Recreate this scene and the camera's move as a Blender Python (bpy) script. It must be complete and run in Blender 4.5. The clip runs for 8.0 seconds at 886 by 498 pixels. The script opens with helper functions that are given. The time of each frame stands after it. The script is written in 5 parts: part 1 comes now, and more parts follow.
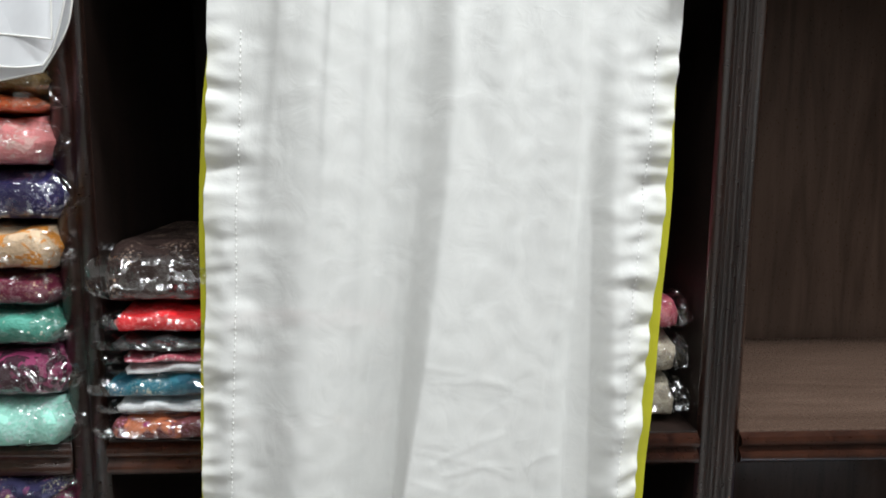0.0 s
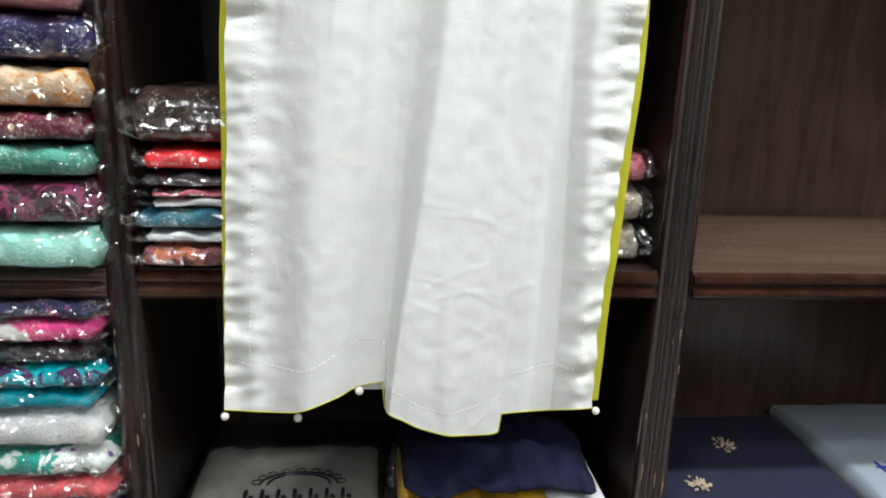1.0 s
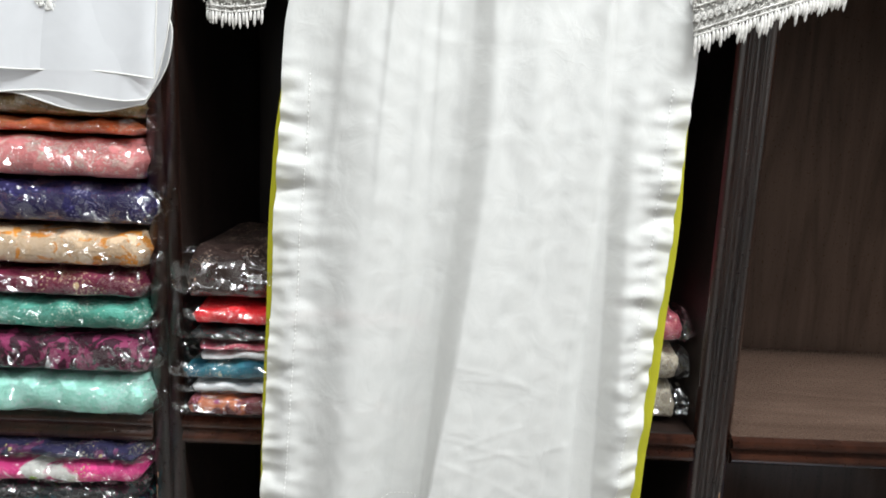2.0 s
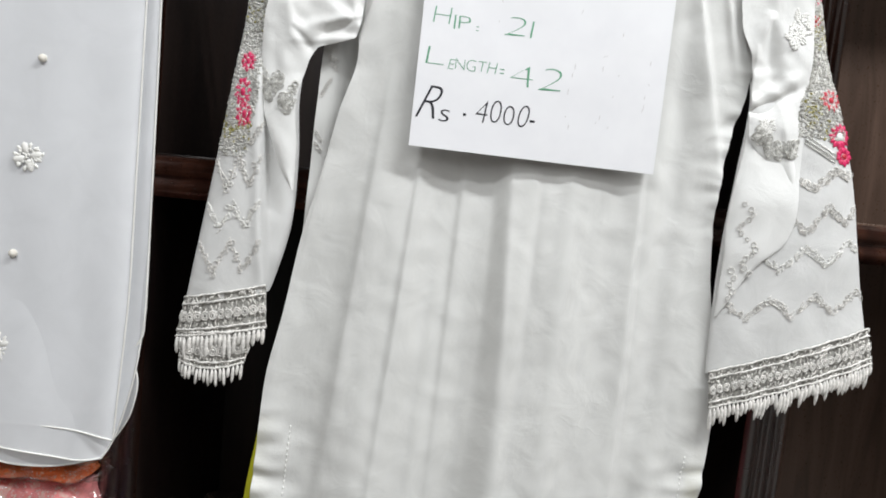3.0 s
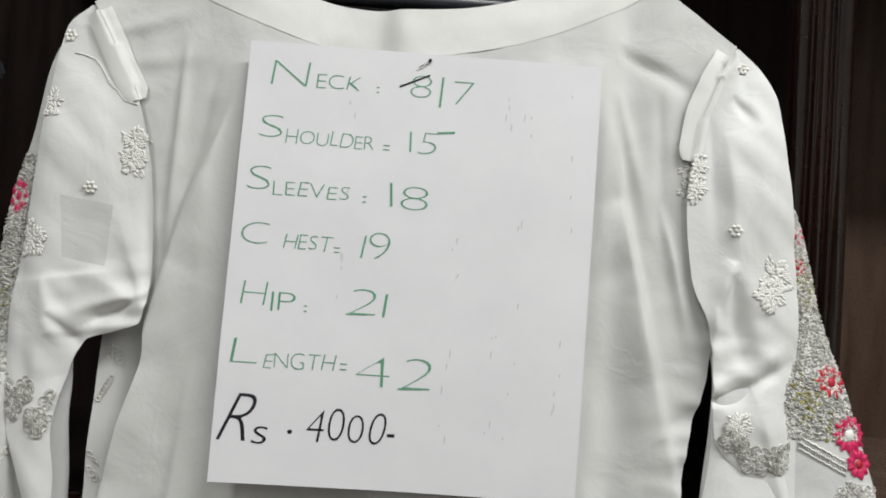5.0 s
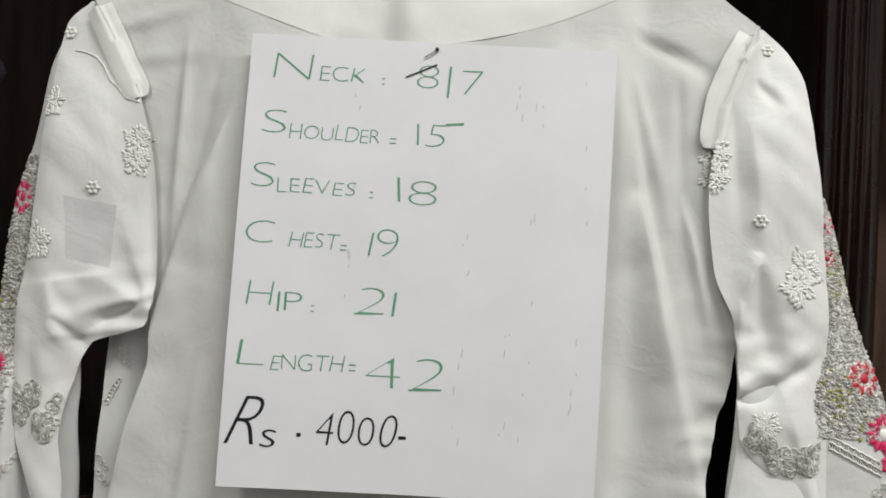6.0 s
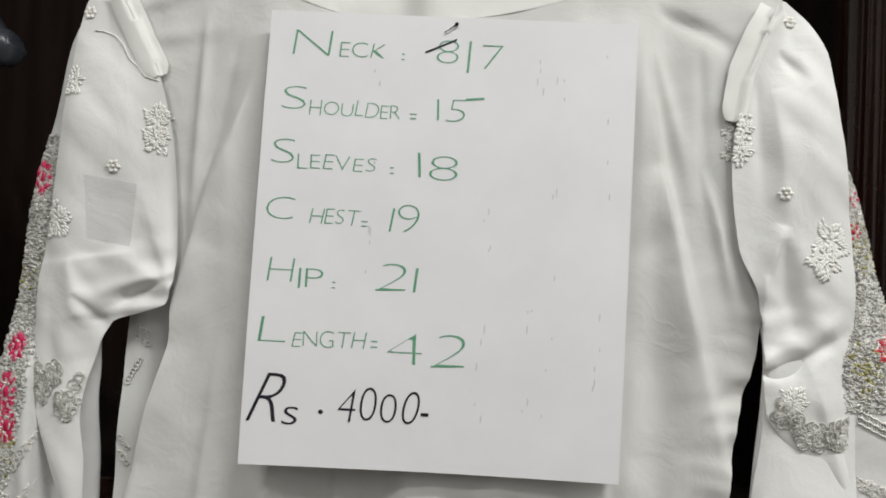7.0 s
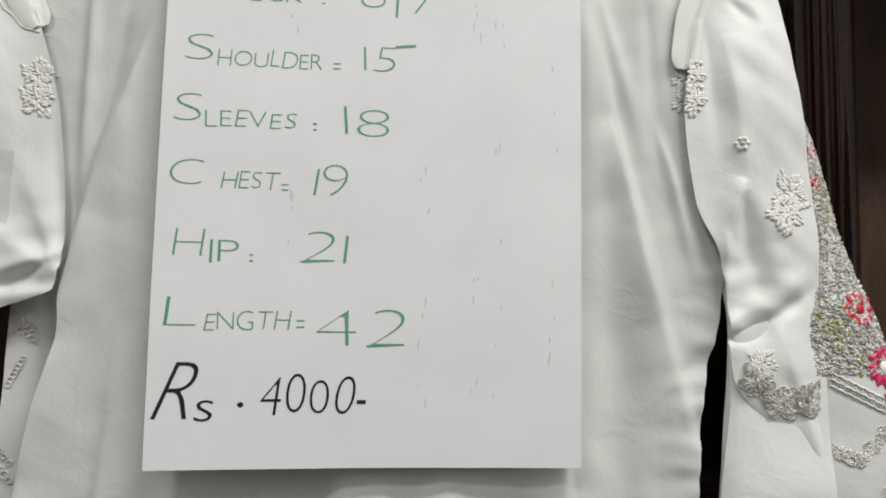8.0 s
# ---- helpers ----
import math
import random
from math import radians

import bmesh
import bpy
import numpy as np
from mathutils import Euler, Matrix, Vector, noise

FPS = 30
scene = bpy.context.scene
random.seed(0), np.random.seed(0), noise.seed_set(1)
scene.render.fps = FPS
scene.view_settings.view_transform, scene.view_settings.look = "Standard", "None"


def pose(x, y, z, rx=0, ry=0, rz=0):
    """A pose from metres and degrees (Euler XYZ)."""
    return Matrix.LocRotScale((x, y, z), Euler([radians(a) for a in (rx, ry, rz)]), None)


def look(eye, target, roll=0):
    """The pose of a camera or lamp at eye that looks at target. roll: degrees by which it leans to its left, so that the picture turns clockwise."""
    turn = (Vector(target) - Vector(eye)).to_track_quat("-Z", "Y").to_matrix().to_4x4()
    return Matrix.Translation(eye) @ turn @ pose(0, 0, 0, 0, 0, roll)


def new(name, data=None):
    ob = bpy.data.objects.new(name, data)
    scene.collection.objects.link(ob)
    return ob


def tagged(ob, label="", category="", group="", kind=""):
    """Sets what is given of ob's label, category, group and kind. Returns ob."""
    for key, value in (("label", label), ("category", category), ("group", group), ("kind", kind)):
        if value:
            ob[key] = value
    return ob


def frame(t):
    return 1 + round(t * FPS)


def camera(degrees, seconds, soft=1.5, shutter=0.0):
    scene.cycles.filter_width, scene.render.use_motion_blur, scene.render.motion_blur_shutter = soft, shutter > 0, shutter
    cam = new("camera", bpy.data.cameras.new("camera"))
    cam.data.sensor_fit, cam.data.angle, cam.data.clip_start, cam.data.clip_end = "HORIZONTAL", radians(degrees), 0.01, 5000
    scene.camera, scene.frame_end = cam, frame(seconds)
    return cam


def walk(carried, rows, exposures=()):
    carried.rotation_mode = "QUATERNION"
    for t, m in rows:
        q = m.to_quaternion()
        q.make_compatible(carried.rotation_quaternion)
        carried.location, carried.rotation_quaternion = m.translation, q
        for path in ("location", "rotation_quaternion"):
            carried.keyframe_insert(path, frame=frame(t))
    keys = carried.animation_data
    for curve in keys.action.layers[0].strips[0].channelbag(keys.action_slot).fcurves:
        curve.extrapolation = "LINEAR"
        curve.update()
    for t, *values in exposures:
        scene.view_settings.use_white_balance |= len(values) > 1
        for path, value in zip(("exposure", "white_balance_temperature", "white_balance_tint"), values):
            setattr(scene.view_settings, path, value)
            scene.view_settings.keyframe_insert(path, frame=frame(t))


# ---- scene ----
cam = camera(64.0, 8.0, soft=1.8)
PATH = [
    (0, (-0.0279, -0.6425, 1.0218), (0.0952, 1.3339, 0.7410), 0.50),
    (0.5, (-0.0507, -0.6807, 0.9908), (0.1891, 1.2494, 0.5247), 3.02),
    (0.8, (-0.0466, -0.7076, 0.9397), (0.1700, 1.2288, 0.4889), 2.65),
    (1, (-0.0507, -0.7351, 0.9656), (0.1378, 1.1917, 0.4637), 1.94),
    (1.2, (-0.0589, -0.7560, 1.0028), (0.1166, 1.1522, 0.4301), 1.84),
    (2.3, (-0.0279, -0.7110, 1.1339), (-0.0437, 1.2723, 0.8764), 3.25),
    (2.5, (-0.0342, -0.6953, 1.1931), (-0.0494, 1.2951, 0.9979), 4.07),
    (2.7, (-0.0484, -0.6844, 1.2189), (-0.0588, 1.3147, 1.1592), 4.86),
    (2.9, (-0.0607, -0.6570, 1.2775), (-0.0200, 1.3417, 1.2201), 5.42),
    (3, (-0.0826, -0.6330, 1.3395), (0.0501, 1.3543, 1.1574), 5.72),
    (3.1, (-0.0600, -0.6227, 1.3305), (-0.0113, 1.3761, 1.2782), 5.70),
    (3.5, (-0.0406, -0.5671, 1.4264), (0.1007, 1.4263, 1.5056), 5.35),
    (4, (0.0005, -0.5473, 1.4760), (0.1210, 1.4444, 1.6128), 4.67),
    (4.5, (0.0087, -0.4916, 1.4897), (0.0403, 1.5065, 1.5709), 4.47),
    (4.7, (0.0202, -0.4699, 1.4900), (0.0624, 1.5281, 1.5691), 4.17),
    (5.8, (0.0496, -0.4394, 1.4978), (0.0407, 1.5601, 1.5421), 2.42),
    (6, (0.0435, -0.4376, 1.4958), (0.0120, 1.5617, 1.5371), 3.00),
    (6.5, (0.0442, -0.4304, 1.4906), (-0.0028, 1.5690, 1.5132), 2.44),
    (7, (0.0367, -0.4348, 1.4796), (-0.0174, 1.5638, 1.5313), 2.58),
    (7.5, (0.0277, -0.4139, 1.4654), (0.1187, 1.5797, 1.5972), 1.68),
    (8, (0.0379, -0.3906, 1.4511), (0.1598, 1.6020, 1.5729), 0.28),
]
EXPOSURES = [(0.0, 0.44, 6350, 8), (0.5, 0.52, 6350, 7), (1.2, 0.66, 6350, 7), (2.3, 0.50, 6400, 9), (2.9, 0.13, 6450, 10), (3.5, -0.02, 6500, 9), (4.0, -0.30, 6550, 8), (4.7, -0.39, 6600, 8), (5.8, -0.47, 6750, 9), (8.0, -0.47, 6750, 9)]
walk(cam, [(t, look(eye, target, roll)) for t, eye, target, roll in PATH], EXPOSURES)

# ---- world and lights: a shop interior lit by ceiling panels ----
world = bpy.data.worlds.new("world")
scene.world = world
world.use_nodes = True
world.node_tree.nodes["Background"].inputs[0].default_value = (0.9, 0.95, 1.0, 1)
world.node_tree.nodes["Background"].inputs[1].default_value = 0.05


def ceiling_lamp(x, y, size_x, size_y, watts, colour=(0.93, 0.98, 1.0)):
    data = bpy.data.lights.new("ceiling_lamp", "AREA")
    data.shape, data.size, data.size_y, data.energy, data.color = "RECTANGLE", size_x, size_y, watts, colour
    new("ceiling_lamp", data).matrix_world = pose(x, y, 2.64)


ceiling_lamp(1.05, -0.75, 1.6, 0.10, 42, (0.97, 0.99, 1.0))
ceiling_lamp(-0.70, -1.20, 0.5, 0.2, 18, (0.97, 0.99, 1.0))
ceiling_lamp(-0.30, -3.30, 0.25, 3.8, 20, (0.97, 0.99, 1.0))
ceiling_lamp(0.75, -3.30, 0.25, 3.8, 26, (0.97, 0.99, 1.0))

# ---- materials ----


def noded(name):
    m = bpy.data.materials.new(name)
    m.use_nodes = True
    t = m.node_tree
    return m, t, t.nodes["Principled BSDF"]


def add(t, kind, **values):
    n = t.nodes.new(kind)
    for key, value in values.items():
        n.inputs[key].default_value = value
    return n


def surface(name, dark, light, rough=0.6, scale=(30, 30, 30), fine=400.0, bump=0.15, depth=0.001, metal=0.0, coat=0.0, sheen=0.0, spec=0.5, glaze=0.12, contrast=(0.35, 0.65), wave=0.0):
    """Two-tone surface with coarse variation, fine grain and relief, in metres."""
    m, t, b = noded(name)
    at = t.nodes.new("ShaderNodeTexCoord")
    mp = add(t, "ShaderNodeMapping", Scale=scale)
    t.links.new(at.outputs["Object"], mp.inputs["Vector"])
    big = add(t, "ShaderNodeTexNoise", Scale=1.0, Detail=6.0, Roughness=0.6, Distortion=wave)
    t.links.new(mp.outputs[0], big.inputs["Vector"])
    small = add(t, "ShaderNodeTexNoise", Scale=fine, Detail=3.0)
    t.links.new(at.outputs["Object"], small.inputs["Vector"])
    ramp = t.nodes.new("ShaderNodeValToRGB")
    ramp.color_ramp.elements[0].position, ramp.color_ramp.elements[1].position = contrast
    ramp.color_ramp.elements[0].color, ramp.color_ramp.elements[1].color = (*dark, 1), (*light, 1)
    t.links.new(big.outputs[0], ramp.inputs[0])
    t.links.new(ramp.outputs[0], b.inputs["Base Color"])
    rr = add(t, "ShaderNodeMapRange", **{"To Min": max(0.05, rough - 0.08), "To Max": min(1, rough + 0.08)})
    t.links.new(small.outputs[0], rr.inputs[0])
    t.links.new(rr.outputs[0], b.inputs["Roughness"])
    bp = add(t, "ShaderNodeBump", Strength=bump, Distance=depth)
    t.links.new(small.outputs[0], bp.inputs["Height"])
    t.links.new(bp.outputs[0], b.inputs["Normal"])
    b.inputs["Metallic"].default_value, b.inputs["Coat Weight"].default_value = metal, coat
    b.inputs["Coat Roughness"].default_value = glaze
    b.inputs["Sheen Weight"].default_value, b.inputs["Specular IOR Level"].default_value = sheen, spec
    return m


def cloth(name, colour, rough=0.85, weave=1400.0, soft=0.25, shade=0.93, see=0.0, press=0.0):
    """Woven cloth: thread relief, soft creases, faint unevenness; see: how much light passes through."""
    m, t, b = noded(name)
    at = t.nodes.new("ShaderNodeTexCoord")
    crease = add(t, "ShaderNodeTexNoise", Scale=28.0, Detail=5.0, Roughness=0.55, Distortion=0.8)
    thread = add(t, "ShaderNodeTexNoise", Scale=weave, Detail=1.0)
    for n in (crease, thread):
        t.links.new(at.outputs["Object"], n.inputs["Vector"])
    ramp = t.nodes.new("ShaderNodeValToRGB")
    ramp.color_ramp.elements[0].position, ramp.color_ramp.elements[1].position = 0.3, 0.7
    ramp.color_ramp.elements[0].color = (*[c * shade for c in colour], 1)
    ramp.color_ramp.elements[1].color = (*colour, 1)
    t.links.new(crease.outputs[0], ramp.inputs[0])
    t.links.new(ramp.outputs[0], b.inputs["Base Color"])
    b1 = add(t, "ShaderNodeBump", Strength=soft, Distance=0.004)
    b2 = add(t, "ShaderNodeBump", Strength=0.18, Distance=0.0005)
    if press:
        # crushed creases: thin broken lines where the folded cloth was pressed
        bend = add(t, "ShaderNodeTexNoise", Scale=11.0, Detail=3.0)
        t.links.new(at.outputs["Object"], bend.inputs["Vector"])
        warp = t.nodes.new("ShaderNodeMix")
        warp.data_type = "RGBA"
        warp.inputs[0].default_value = 0.12
        t.links.new(at.outputs["Object"], warp.inputs[6])
        t.links.new(bend.outputs["Color"], warp.inputs[7])
        squash = add(t, "ShaderNodeMapping", Scale=(14.0, 14.0, 26.0))
        t.links.new(warp.outputs[2], squash.inputs["Vector"])
        cell = add(t, "ShaderNodeTexVoronoi", Scale=1.0)
        cell.feature = "DISTANCE_TO_EDGE"
        t.links.new(squash.outputs[0], cell.inputs["Vector"])
        line = add(t, "ShaderNodeMapRange", **{"From Min": 0.0, "From Max": 0.03, "To Min": 1.0, "To Max": 0.0})
        t.links.new(cell.outputs["Distance"], line.inputs[0])
        patch = add(t, "ShaderNodeMapRange", **{"From Min": 0.5, "From Max": 0.68})
        t.links.new(bend.outputs[0], patch.inputs[0])
        both = t.nodes.new("ShaderNodeMath")
        both.operation = "MULTIPLY"
        t.links.new(line.outputs[0], both.inputs[0])
        t.links.new(patch.outputs[0], both.inputs[1])
        b0 = add(t, "ShaderNodeBump", Strength=press, Distance=0.0016)
        t.links.new(both.outputs[0], b0.inputs["Height"])
        t.links.new(b0.outputs[0], b1.inputs["Normal"])
    t.links.new(crease.outputs[0], b1.inputs["Height"])
    t.links.new(thread.outputs[0], b2.inputs["Height"])
    t.links.new(b1.outputs[0], b2.inputs["Normal"])
    t.links.new(b2.outputs[0], b.inputs["Normal"])
    b.inputs["Roughness"].default_value, b.inputs["Sheen Weight"].default_value = rough, 0.18 * max(colour)
    b.inputs["Specular IOR Level"].default_value = 0.4
    if see:
        out = t.nodes["Material Output"]
        clear, mix = t.nodes.new("ShaderNodeBsdfTransparent"), add(t, "ShaderNodeMixShader", Fac=see)
        t.links.new(b.outputs[0], mix.inputs[1])
        t.links.new(clear.outputs[0], mix.inputs[2])
        t.links.new(mix.outputs[0], out.inputs[0])
    return m


def printed(name, ground, motif, accent, size=90.0, cover=0.5, rough=0.55):
    """Printed or brocade cloth: motifs in two colours on a ground colour."""
    ground, motif, accent = [[min(0.8, 1.28 * c + 0.003) for c in k] for k in (ground, motif, accent)]
    m, t, b = noded(name)
    at = t.nodes.new("ShaderNodeTexCoord")
    wob = add(t, "ShaderNodeTexNoise", Scale=size * 0.35, Detail=4.0, Distortion=1.5)
    cell = add(t, "ShaderNodeTexVoronoi", Scale=size)
    t.links.new(at.outputs["Object"], wob.inputs["Vector"])
    t.links.new(at.outputs["Object"], cell.inputs["Vector"])
    r1, r2 = t.nodes.new("ShaderNodeValToRGB"), t.nodes.new("ShaderNodeValToRGB")
    for r, (p, q) in ((r1, (cover, cover + 0.04)), (r2, (0.16, 0.24))):
        r.color_ramp.elements[0].position, r.color_ramp.elements[1].position = p, q
    t.links.new(wob.outputs[0], r1.inputs[0])
    t.links.new(cell.outputs["Distance"], r2.inputs[0])
    r1.color_ramp.elements[0].color, r1.color_ramp.elements[1].color = (*ground, 1), (*motif, 1)
    mx = t.nodes.new("ShaderNodeMix")
    mx.data_type = "RGBA"
    mul = t.nodes.new("ShaderNodeMath")
    mul.operation = "MULTIPLY"
    gate = t.nodes.new("ShaderNodeMath")
    gate.operation, gate.inputs[1].default_value = "GREATER_THAN", cover
    inv = t.nodes.new("ShaderNodeMath")
    inv.operation, inv.inputs[0].default_value = "SUBTRACT", 1.0
    t.links.new(wob.outputs[0], gate.inputs[0])
    t.links.new(r2.outputs[0], inv.inputs[1])
    t.links.new(gate.outputs[0], mul.inputs[0])
    t.links.new(inv.outputs[0], mul.inputs[1])
    t.links.new(mul.outputs[0], mx.inputs[0])
    t.links.new(r1.outputs[0], mx.inputs[6])
    mx.inputs[7].default_value = (*accent, 1)
    # fine beads and stitches strewn in patches
    bead = add(t, "ShaderNodeTexVoronoi", Scale=330.0)
    patch = add(t, "ShaderNodeTexNoise", Scale=26.0, Detail=3.0)
    t.links.new(at.outputs["Object"], bead.inputs["Vector"])
    t.links.new(at.outputs["Object"], patch.inputs["Vector"])
    dot = add(t, "ShaderNodeMapRange", **{"From Min": 0.22, "From Max": 0.42, "To Min": 1.0, "To Max": 0.0})
    where = add(t, "ShaderNodeMapRange", **{"From Min": 0.50, "From Max": 0.58, "To Min": 0.0, "To Max": 0.75})
    t.links.new(bead.outputs["Distance"], dot.inputs[0])
    t.links.new(patch.outputs[0], where.inputs[0])
    sewn = t.nodes.new("ShaderNodeMath")
    sewn.operation = "MULTIPLY"
    t.links.new(dot.outputs[0], sewn.inputs[0])
    t.links.new(where.outputs[0], sewn.inputs[1])
    top = t.nodes.new("ShaderNodeMix")
    top.data_type = "RGBA"
    t.links.new(sewn.outputs[0], top.inputs[0])
    t.links.new(mx.outputs[2], top.inputs[6])
    top.inputs[7].default_value = (*[min(0.8, 0.75 * c + 0.16) for c in accent], 1)
    t.links.new(top.outputs[2], b.inputs["Base Color"])
    bp = add(t, "ShaderNodeBump", Strength=0.5, Distance=0.0012)
    t.links.new(bead.outputs["Distance"], bp.inputs["Height"])
    t.links.new(bp.outputs[0], b.inputs["Normal"])
    b.inputs["Roughness"].default_value, b.inputs["Specular IOR Level"].default_value = rough, 0.25
    return m


def film(name, gloss=0.20, haze=0.0, rough=0.17, tint=(1, 1, 1), shards=58.0, tip=1.3):
    """Clear plastic film: mostly see-through, crumpled into small flat shards that glint one by one."""
    m, t, b = noded(name)
    out = t.nodes["Material Output"]
    at = t.nodes.new("ShaderNodeTexCoord")
    bend = add(t, "ShaderNodeTexNoise", Scale=45.0, Detail=2.0)
    t.links.new(at.outputs["Object"], bend.inputs["Vector"])
    warp = t.nodes.new("ShaderNodeVectorMath")
    warp.operation, warp.inputs[3].default_value = "SCALE", 0.05
    t.links.new(bend.outputs["Color"], warp.inputs[0])
    place = t.nodes.new("ShaderNodeVectorMath")
    t.links.new(at.outputs["Object"], place.inputs[0])
    t.links.new(warp.outputs[0], place.inputs[1])
    geo = t.nodes.new("ShaderNodeNewGeometry")
    normal = geo.outputs["Normal"]
    for size, lean in ((shards, tip), (shards * 2.9, tip * 0.35)):
        stretch = add(t, "ShaderNodeMapping", Scale=(0.45, 1.0, 1.6))
        t.links.new(place.outputs[0], stretch.inputs["Vector"])
        cell = add(t, "ShaderNodeTexVoronoi", Scale=size)
        t.links.new(stretch.outputs[0], cell.inputs["Vector"])
        middle = t.nodes.new("ShaderNodeVectorMath")
        middle.operation = "SUBTRACT"
        middle.inputs[1].default_value = (0.5, 0.5, 0.5)
        t.links.new(cell.outputs["Color"], middle.inputs[0])
        push = t.nodes.new("ShaderNodeVectorMath")
        push.operation, push.inputs[3].default_value = "SCALE", lean
        t.links.new(middle.outputs[0], push.inputs[0])
        total = t.nodes.new("ShaderNodeVectorMath")
        t.links.new(normal, total.inputs[0])
        t.links.new(push.outputs[0], total.inputs[1])
        unit = t.nodes.new("ShaderNodeVectorMath")
        unit.operation = "NORMALIZE"
        t.links.new(total.outputs[0], unit.inputs[0])
        normal = unit.outputs[0]
    clear, shine = t.nodes.new("ShaderNodeBsdfTransparent"), add(t, "ShaderNodeBsdfGlossy", Roughness=rough)
    clear.inputs[0].default_value = (*tint, 1)
    milk = add(t, "ShaderNodeBsdfDiffuse", Color=(0.75, 0.77, 0.8, 1))
    m1, m2 = add(t, "ShaderNodeMixShader", Fac=haze), add(t, "ShaderNodeMixShader", Fac=gloss)
    t.links.new(normal, shine.inputs["Normal"])
    t.links.new(clear.outputs[0], m1.inputs[1])
    t.links.new(milk.outputs[0], m1.inputs[2])
    t.links.new(m1.outputs[0], m2.inputs[1])
    t.links.new(shine.outputs[0], m2.inputs[2])
    t.links.new(m2.outputs[0], out.inputs[0])
    return m


def plain(name, colour, rough=0.5, metal=0.0):
    return surface(name, [c * 0.88 for c in colour], colour, rough, (60, 60, 60), 900.0, 0.08, 0.0006, metal)


WOOD = surface("dark polished wood", (0.014, 0.004, 0.0025), (0.052, 0.018, 0.010), 0.30, (45, 45, 5), 260.0, 0.10, 0.0008, coat=1.0, wave=0.6, glaze=0.08, spec=0.4)
INNER = surface("dark inner board", (0.009, 0.0055, 0.0045), (0.024, 0.014, 0.011), 0.42, (40, 40, 6), 300.0, 0.15, 0.0008)
LAMINATE = surface("brown wood laminate", (0.050, 0.030, 0.021), (0.115, 0.073, 0.054), 0.30, (34, 34, 3.2), 320.0, 0.2, 0.0008, coat=0.25, wave=1.2, contrast=(0.3, 0.72))
WORN = plain("bare worn wood", (0.28, 0.16, 0.09), 0.7)
WHITE = cloth("white cotton lawn", (0.80, 0.80, 0.775), 0.6, soft=0.30, shade=0.90, see=0.13, press=0.07)
BRIGHT = cloth("double white cotton", (0.85, 0.85, 0.82), 0.7, soft=0.12)
SLEEVE = cloth("white cotton satin", (0.80, 0.80, 0.78), 0.46, soft=0.26, shade=0.92, press=0.06)
OUTER = cloth("thin white sleeve cotton", (0.77, 0.77, 0.755), 0.6, soft=0.3, shade=0.9, see=0.12, press=0.05)
SHEER = cloth("sheer white organza", (0.88, 0.89, 0.91), 0.7, soft=0.08, see=0.25)
LIME = cloth("lime green cotton", (0.46, 0.44, 0.015), soft=0.2)
SILK = plain("white embroidery thread", (0.88, 0.87, 0.83), 0.45)
SILVER = surface("silver grey thread", (0.34, 0.33, 0.30), (0.78, 0.77, 0.73), 0.38, (240, 240, 240), 1500.0, 0.3, 0.0006, metal=0.2)
LACE = surface("silver and white lace thread", (0.54, 0.53, 0.50), (0.86, 0.83, 0.79), 0.45, (260, 260, 260), 1500.0, 0.3, 0.0006, metal=0.0)
NETTING = surface("grey openwork netting", (0.22, 0.215, 0.20), (0.56, 0.55, 0.51), 0.6, (420, 420, 420), 1500.0, 0.4, 0.0008)
CRIMSON = surface("crimson thread", (0.42, 0.008, 0.05), (0.78, 0.03, 0.16), 0.5, (400, 400, 400), 1500.0, 0.3, 0.0006)
RED = surface("red thread", (0.35, 0.008, 0.02), (0.60, 0.02, 0.05), 0.5, (400, 400, 400), 1500.0, 0.3, 0.0006)
OLIVE = surface("olive thread", (0.20, 0.18, 0.03), (0.42, 0.38, 0.08), 0.5, (400, 400, 400), 1500.0, 0.3, 0.0006)
PEARL = plain("pearl", (0.80, 0.76, 0.68), 0.18)
PAPER = surface("white writing paper", (0.80, 0.80, 0.82), (0.84, 0.84, 0.855), 0.75, (22, 22, 22), 1200.0, 0.06, 0.0006, spec=0.25)
GREEN_INK = plain("green ink", (0.13, 0.37, 0.22), 0.6)
BLACK_INK = plain("black ink", (0.012, 0.012, 0.02), 0.5)
FAINT = plain("faint ink show-through", (0.62, 0.60, 0.60), 0.8)
PLASTIC = surface("black moulded plastic", (0.022, 0.024, 0.030), (0.042, 0.045, 0.055), 0.30, (50, 50, 50), 700.0, 0.1, 0.0006)
STEEL = plain("chromed steel", (0.6, 0.6, 0.62), 0.2, 1.0)
FILM = film("clear packet film")
DUSTY = film("frosted pouch film", 0.08, 0.34, 0.25, (0.9, 0.95, 1.0), 40.0, 0.15)
TILE = surface("grey floor tile", (0.24, 0.23, 0.215), (0.33, 0.32, 0.30), 0.3, (6, 6, 6), 200.0, 0.05)
PLASTER = surface("off-white plaster", (0.60, 0.60, 0.58), (0.68, 0.68, 0.66), 0.85, (5, 5, 5), 150.0, 0.2)

SHELFTOP = surface("brown laminate shelf", (0.065, 0.040, 0.029), (0.135, 0.088, 0.066), 0.28, (3.2, 34, 34), 320.0, 0.15, 0.0006, coat=0.3, wave=1.0, contrast=(0.3, 0.72))
# dark tone for the unseen walls, to hold down fill and reflections
DARK_WALL = surface("dark brown unseen wall", (0.075, 0.052, 0.040), (0.14, 0.10, 0.08), 0.5, (20, 20, 3), 200.0, 0.15)

# ---- building blocks ----


def thing(name, at, label, category, group="", kind=""):
    ob = new(name)
    ob.location = at
    ob.empty_display_size = 0.05
    return tagged(ob, label, category, group, kind)


